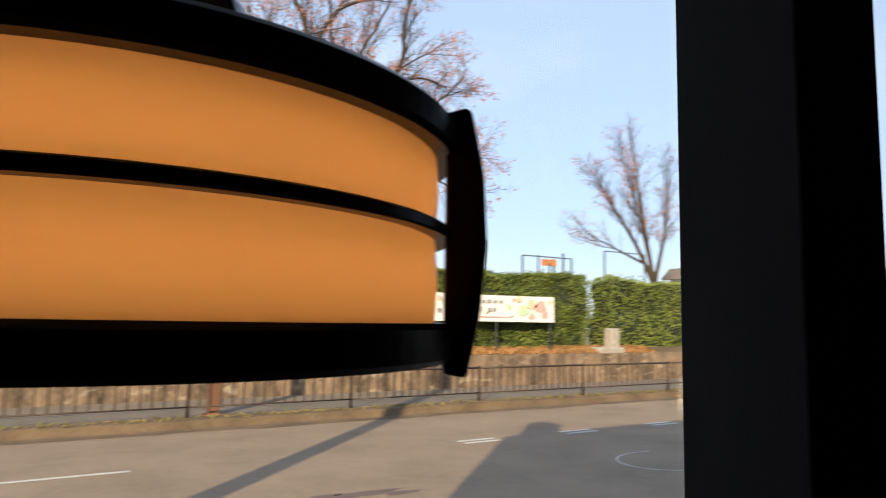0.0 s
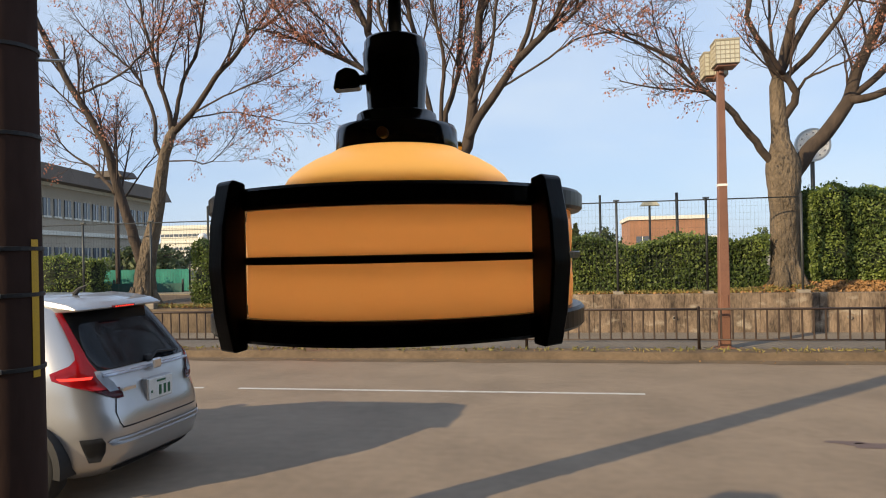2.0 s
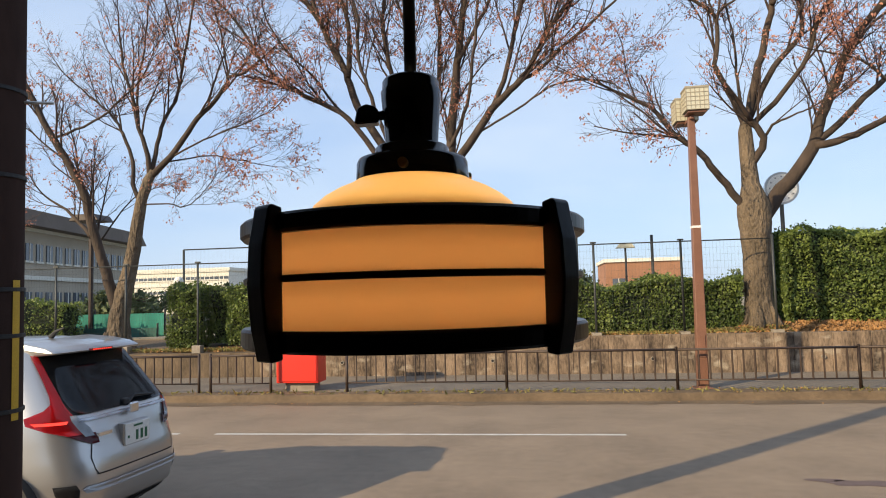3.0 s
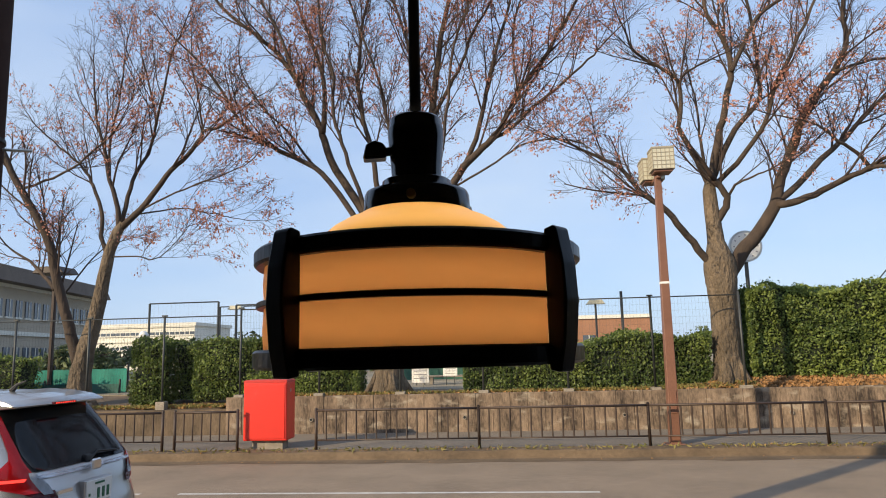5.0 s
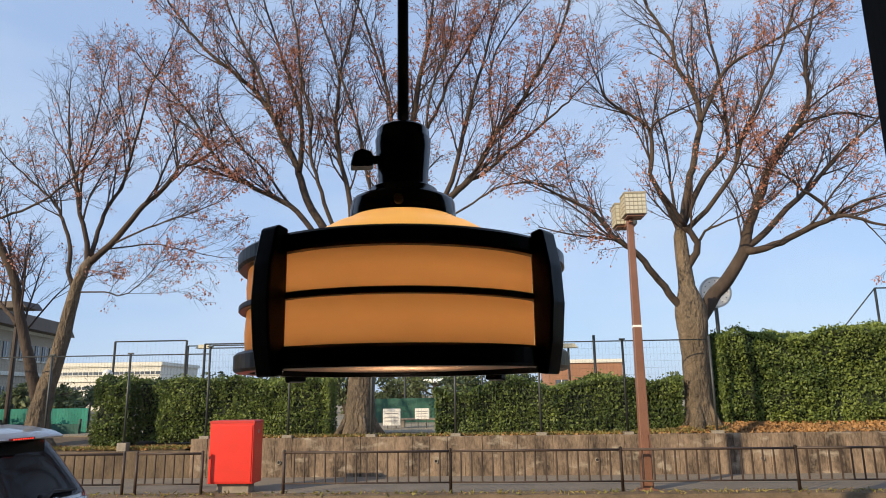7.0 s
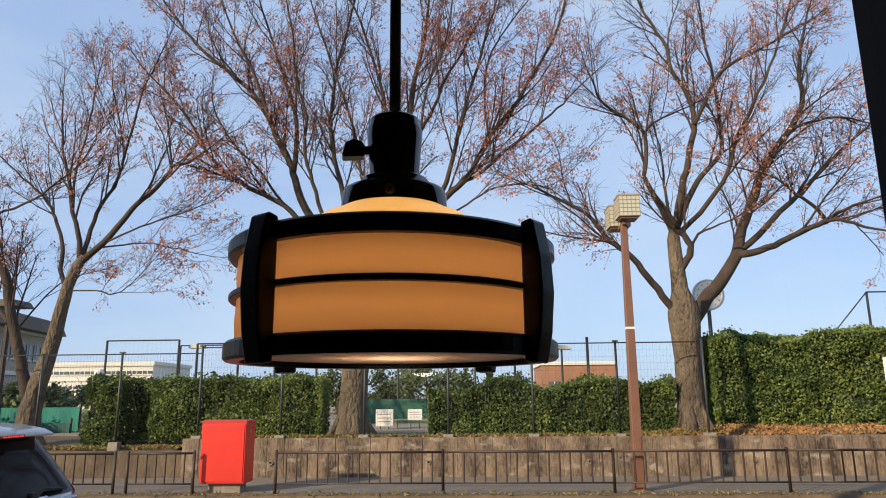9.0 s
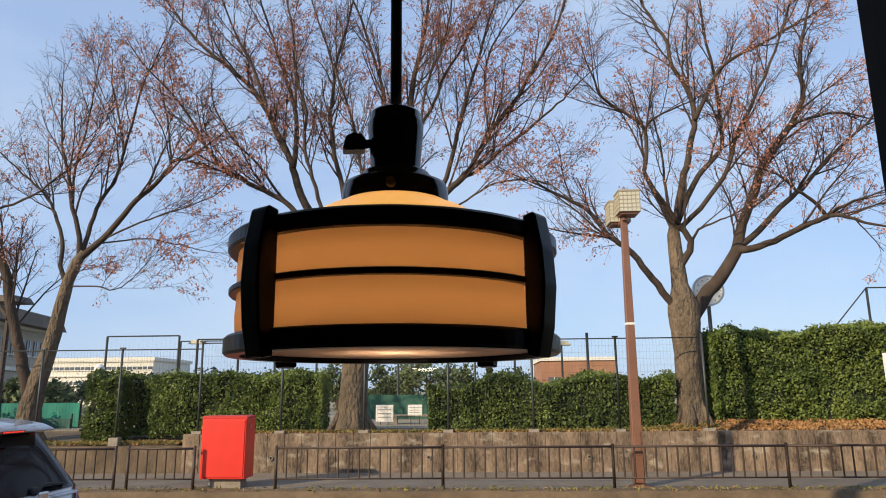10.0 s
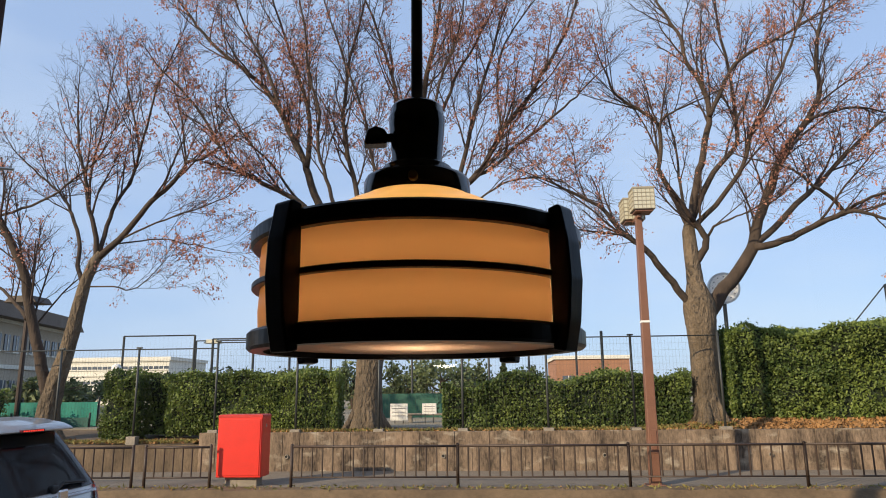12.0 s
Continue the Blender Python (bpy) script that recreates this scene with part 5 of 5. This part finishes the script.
part("antenna", tube(bmesh.new(), ((0.85, 0, 1.55), (0.8, 0, 1.6), (0.72, 0, 1.63)), [0.025, 0.014, 0.005], 8), M_TRIM, car)
pb = part("number_plate", boxes((0.022, 0.034, -0.165, 0.165, 0.7, 0.865), bevel=0.003), M_PLATE, car, "white plate with green bars")
part("plate_surround", boxes((0.034, 0.1, -0.175, 0.175, 0.692, 0.872), bevel=0.006), M_SILVER, car)
for y0, y1, z0, z1 in ((-0.06, 0.06, 0.83, 0.845), (0.12, 0.14, 0.75, 0.77), (-0.125, -0.095, 0.722, 0.8), (-0.065, -0.035, 0.722, 0.8), (0.0, 0.03, 0.722, 0.8)):
    part("print_bar", boxes((0.018, 0.023, y0, y1, z0, z1)), M_PLATEGREEN, pb)
part("badge", boxes((0.048, 0.075, -0.055, 0.055, 0.935, 1.02), bevel=0.012), M_CHROME, car, "plain chrome badge")
part("badge_bar", boxes((0.03, 0.06, 0.33, 0.48, 0.83, 0.855)), M_CHROME, car, "small chrome lettering bar")
part("wiper", tube(bmesh.new(), ((0.13, 0.0, 1.0), (0.14, -0.12, 1.06), (0.145, -0.4, 1.035)), [0.016, 0.011, 0.007], 6), M_TRIM, car)
part("wiper_cap", boxes((0.12, 0.17, -0.04, 0.04, 0.99, 1.05), bevel=0.014), M_TRIM, car)

# ---------------------------------------------------------------- the cafe: shell, window wall, post
Z0 = 0.36
tagged(link("floor", boxes((-1.3, 9.0, -6.0, 0.63, -0.05, Z0)), M_ROOMWALL), "dark wooden cafe floor", "floor", kind="structure")
tagged(link("ceiling", boxes((-1.3, 9.0, -6.0, 0.9, 3.1, 3.25)), M_PLASTER), "plain cafe ceiling", "ceiling", kind="structure")
tagged(link("wall_back", boxes((-1.3, 9.0, -6.2, -6.0, 0, 3.1)), M_ROOMWALL), "dark wooden back wall", "wall", kind="structure")
tagged(link("wall_west", boxes((-1.5, -1.3, -6.2, 0.9, 0, 3.25)), M_ROOMWALL), "dark wooden side wall", "wall", kind="structure")
tagged(link("wall_east", boxes((9.0, 9.2, -6.2, 0.9, 0, 3.25)), M_ROOMWALL), "dark wooden side wall", "wall", kind="structure")
tagged(link("wall_below_window", boxes((-1.3, 9.0, 0.645, 0.78, -0.05, 0.95)), M_PLASTER), "low wall below the cafe window", "wall", kind="structure")
tagged(link("wall_above_window", boxes((-1.3, 9.0, 0.76, 0.9, 2.95, 3.1)), M_PLASTER), "wall strip above the cafe window", "wall", kind="structure")
tagged(link("upper_storey", boxes((-1.1, 9.2, -6.2, 0.9, 3.26, 5.0), (-0.95, -0.55, 0.3, 0.75, 5.0, 5.7)), M_PLASTER), "plain upper storey of the cafe", "wall", kind="structure")
tagged(link("neighbour_storey", boxes((9.25, 40, -6.2, 0.9, 0.0, 5.05)), M_PLASTER), "plain neighbouring shop front", "wall", kind="structure")
tagged(link("side_wing", boxes((-2.6, -1.52, -6.0, 0.8, 0.0, 2.3), (-2.75, -1.52, -6.2, 1.0, 2.3, 2.58), (-2.68, -2.3, 0.5, 0.98, 2.57, 2.72), (-2.05, -1.85, 0.5, 0.98, 2.57, 2.66)), M_ROOF), "low side wing of the cafe with a flat roof", "building", kind="structure")
win = tagged(link("window_1", boxes((-1.3, 9.0, 0.7, 0.78, 0.952, 1.0), (-1.3, 9.0, 0.7, 0.758, 2.9, 2.948)), M_COLUMN), "wide dark-framed cafe window", "window", kind="structure")
for a, b in ((-1.3, 1.29), (1.29, 5.0), (5.0, 9.0)):
    o = part("pane", boxes((a + 0.004, b - 0.004, 0.724, 0.73, 1.0, 2.9)), M_PANE, win, "clear window pane")
    o.visible_shadow = False
for a in (1.198, 4.9):
    o = tagged(link("window_post", boxes((a - 0.009, a + 0.172, 0.473, 0.642, Z0, 3.1), bevel=0.004), M_COLUMN), "thick black square post inside the cafe window", "post", "window posts", "structure")
    part("mullion", boxes((a + 0.118, a + 0.168, 0.646, 0.722, 1.002, 2.898), bevel=0.003), M_COLUMN, o)

# ---------------------------------------------------------------- pendant lamp
lamp = thing("pendant_lamp", pose(0.503, 0.476, 1.845, 0, 0, 10), "round amber pendant lamp in a black wooden frame", "pendant lamp")
R = 0.193
# four panels between the uprights, each split by the middle ring
for q in range(4):
    a0, a1 = radians(90 * q - 45 + 1.0), radians(90 * q + 45 - 1.0)
    for z0, z1 in ((0.027, 0.0755), (0.0815, 0.124)):
        prof = [(R - 0.012, z0), (R - 0.0105, (z0 + z1) / 2), (R - 0.012, z1), (R - 0.0145, z1), (R - 0.013, (z0 + z1) / 2), (R - 0.0145, z0), (R - 0.012, z0)]
        part("shade_panel", lathe(prof, 24, a0, a1), M_AMBER, lamp, "smooth amber plastic panel", True)


def hoop(name, r0, r1, z0, z1, c=0.003):
    bm = lathe([(r0, z0), (r1 - c, z0), (r1, z0 + c), (r1, z1 - c), (r1 - c, z1), (r0, z1), (r0, z0)], 96)
    return part(name, bm, M_BLACK, lamp, "black wooden hoop")


hoop("top_hoop", R - 0.016, R, 0.122, 0.141)
hoop("middle_hoop", R - 0.016, R - 0.003, 0.0752, 0.0818, 0.001)
hoop("bottom_hoop", R - 0.018, R, 0.008, 0.029)
up_out = [(R - 0.006, 0.002), (R + 0.007, 0.0), (R + 0.0135, 0.03), (R + 0.0175, 0.072), (R + 0.0155, 0.11), (R + 0.0085, 0.1465), (R + 0.005, 0.149), (R - 0.006, 0.146)]
for q in range(4):
    bm = prism(up_out, -0.0132, 0.0132, 0.0022)
    o = part("upright", bm, M_BLACK, lamp, "curved black wooden upright")
    o.matrix_local = pose(0, 0, 0, 0, 0, 45 + 90 * q)
part("top_plate", lathe([(R - 0.015, 0.138), (0.1, 0.139), (0.1, 0.136), (R - 0.015, 0.135)], 64), M_BLACK, lamp)
dome = lathe([(0.12, 0.136), (0.1235, 0.142), (0.1215, 0.151), (0.1145, 0.162), (0.103, 0.172), (0.088, 0.181), (0.074, 0.187), (0.064, 0.193), (0.056, 0.198)], 64)
part("dome", dome, M_DOME, lamp, "amber dome above the top hoop", True)
part("diffuser", lathe([(0.0005, 0.013), (0.12, 0.0125), (R - 0.017, 0.015), (R - 0.017, 0.018), (0.0005, 0.0165)], 64), M_DIFF, lamp, "pale round diffuser below", True)
cap = part("collar", lathe([(0.05, 0.19), (0.064, 0.1885), (0.0655, 0.191), (0.0645, 0.212), (0.0625, 0.2165), (0.05, 0.2175), (0.044, 0.219), (0.0425, 0.2305), (0.04, 0.2325), (0.032, 0.2335)], 48), M_BLACKSHINY, lamp, "glossy black collar", True)
for q in range(3):
    a = radians(-98 + 120 * q)
    sc = bar((0.062 * math.cos(a), 0.062 * math.sin(a), 0.201), (0.074 * math.cos(a), 0.074 * math.sin(a), 0.201), 0.0055, 12)
    part("thumb_screw", sc, M_BRASS, cap, "small brass screw")
part("socket", lathe([(0.0305, 0.2325), (0.0315, 0.25), (0.0345, 0.285), (0.0352, 0.297), (0.0335, 0.3), (0.033, 0.309), (0.0305, 0.3125), (0.012, 0.3145), (0.0085, 0.318)], 40), M_BLACKSHINY, lamp, "glossy black lamp socket", True)
part("switch_stem", bar((-0.05, -0.006, 0.266), (-0.028, -0.006, 0.27), 0.0055, 12), M_BLACKSHINY, lamp, smooth=True)
part("switch", prism([(-0.066, 0.257), (-0.037, 0.259), (-0.036, 0.27), (-0.041, 0.278), (-0.052, 0.281), (-0.062, 0.276)], -0.016, 0.006, 0.003), M_BLACKSHINY, lamp, "black rotary switch")
part("cord", bar((0, 0, 0.31), (0, 0, 1.262), 0.0072, 14), M_CORD, lamp, "thick black cord", True)
bm = bmesh.new()
bmesh.ops.create_uvsphere(bm, u_segments=16, v_segments=10, radius=0.02, matrix=pose(0, 0, 0.118))
bulb = part("bulb", bm, glow("warm_bulb", (1.0, 0.72, 0.42), 6.0), lamp, "warm lit bulb", True)
bd = bpy.data.lights.new("bulb_light", "POINT")
bd.energy, bd.color, bd.shadow_soft_size = 1.75, (1.0, 0.9, 0.74), 0.05
bo = new("bulb_light", bd)
bo.location = (0.503, 0.476, 1.9)
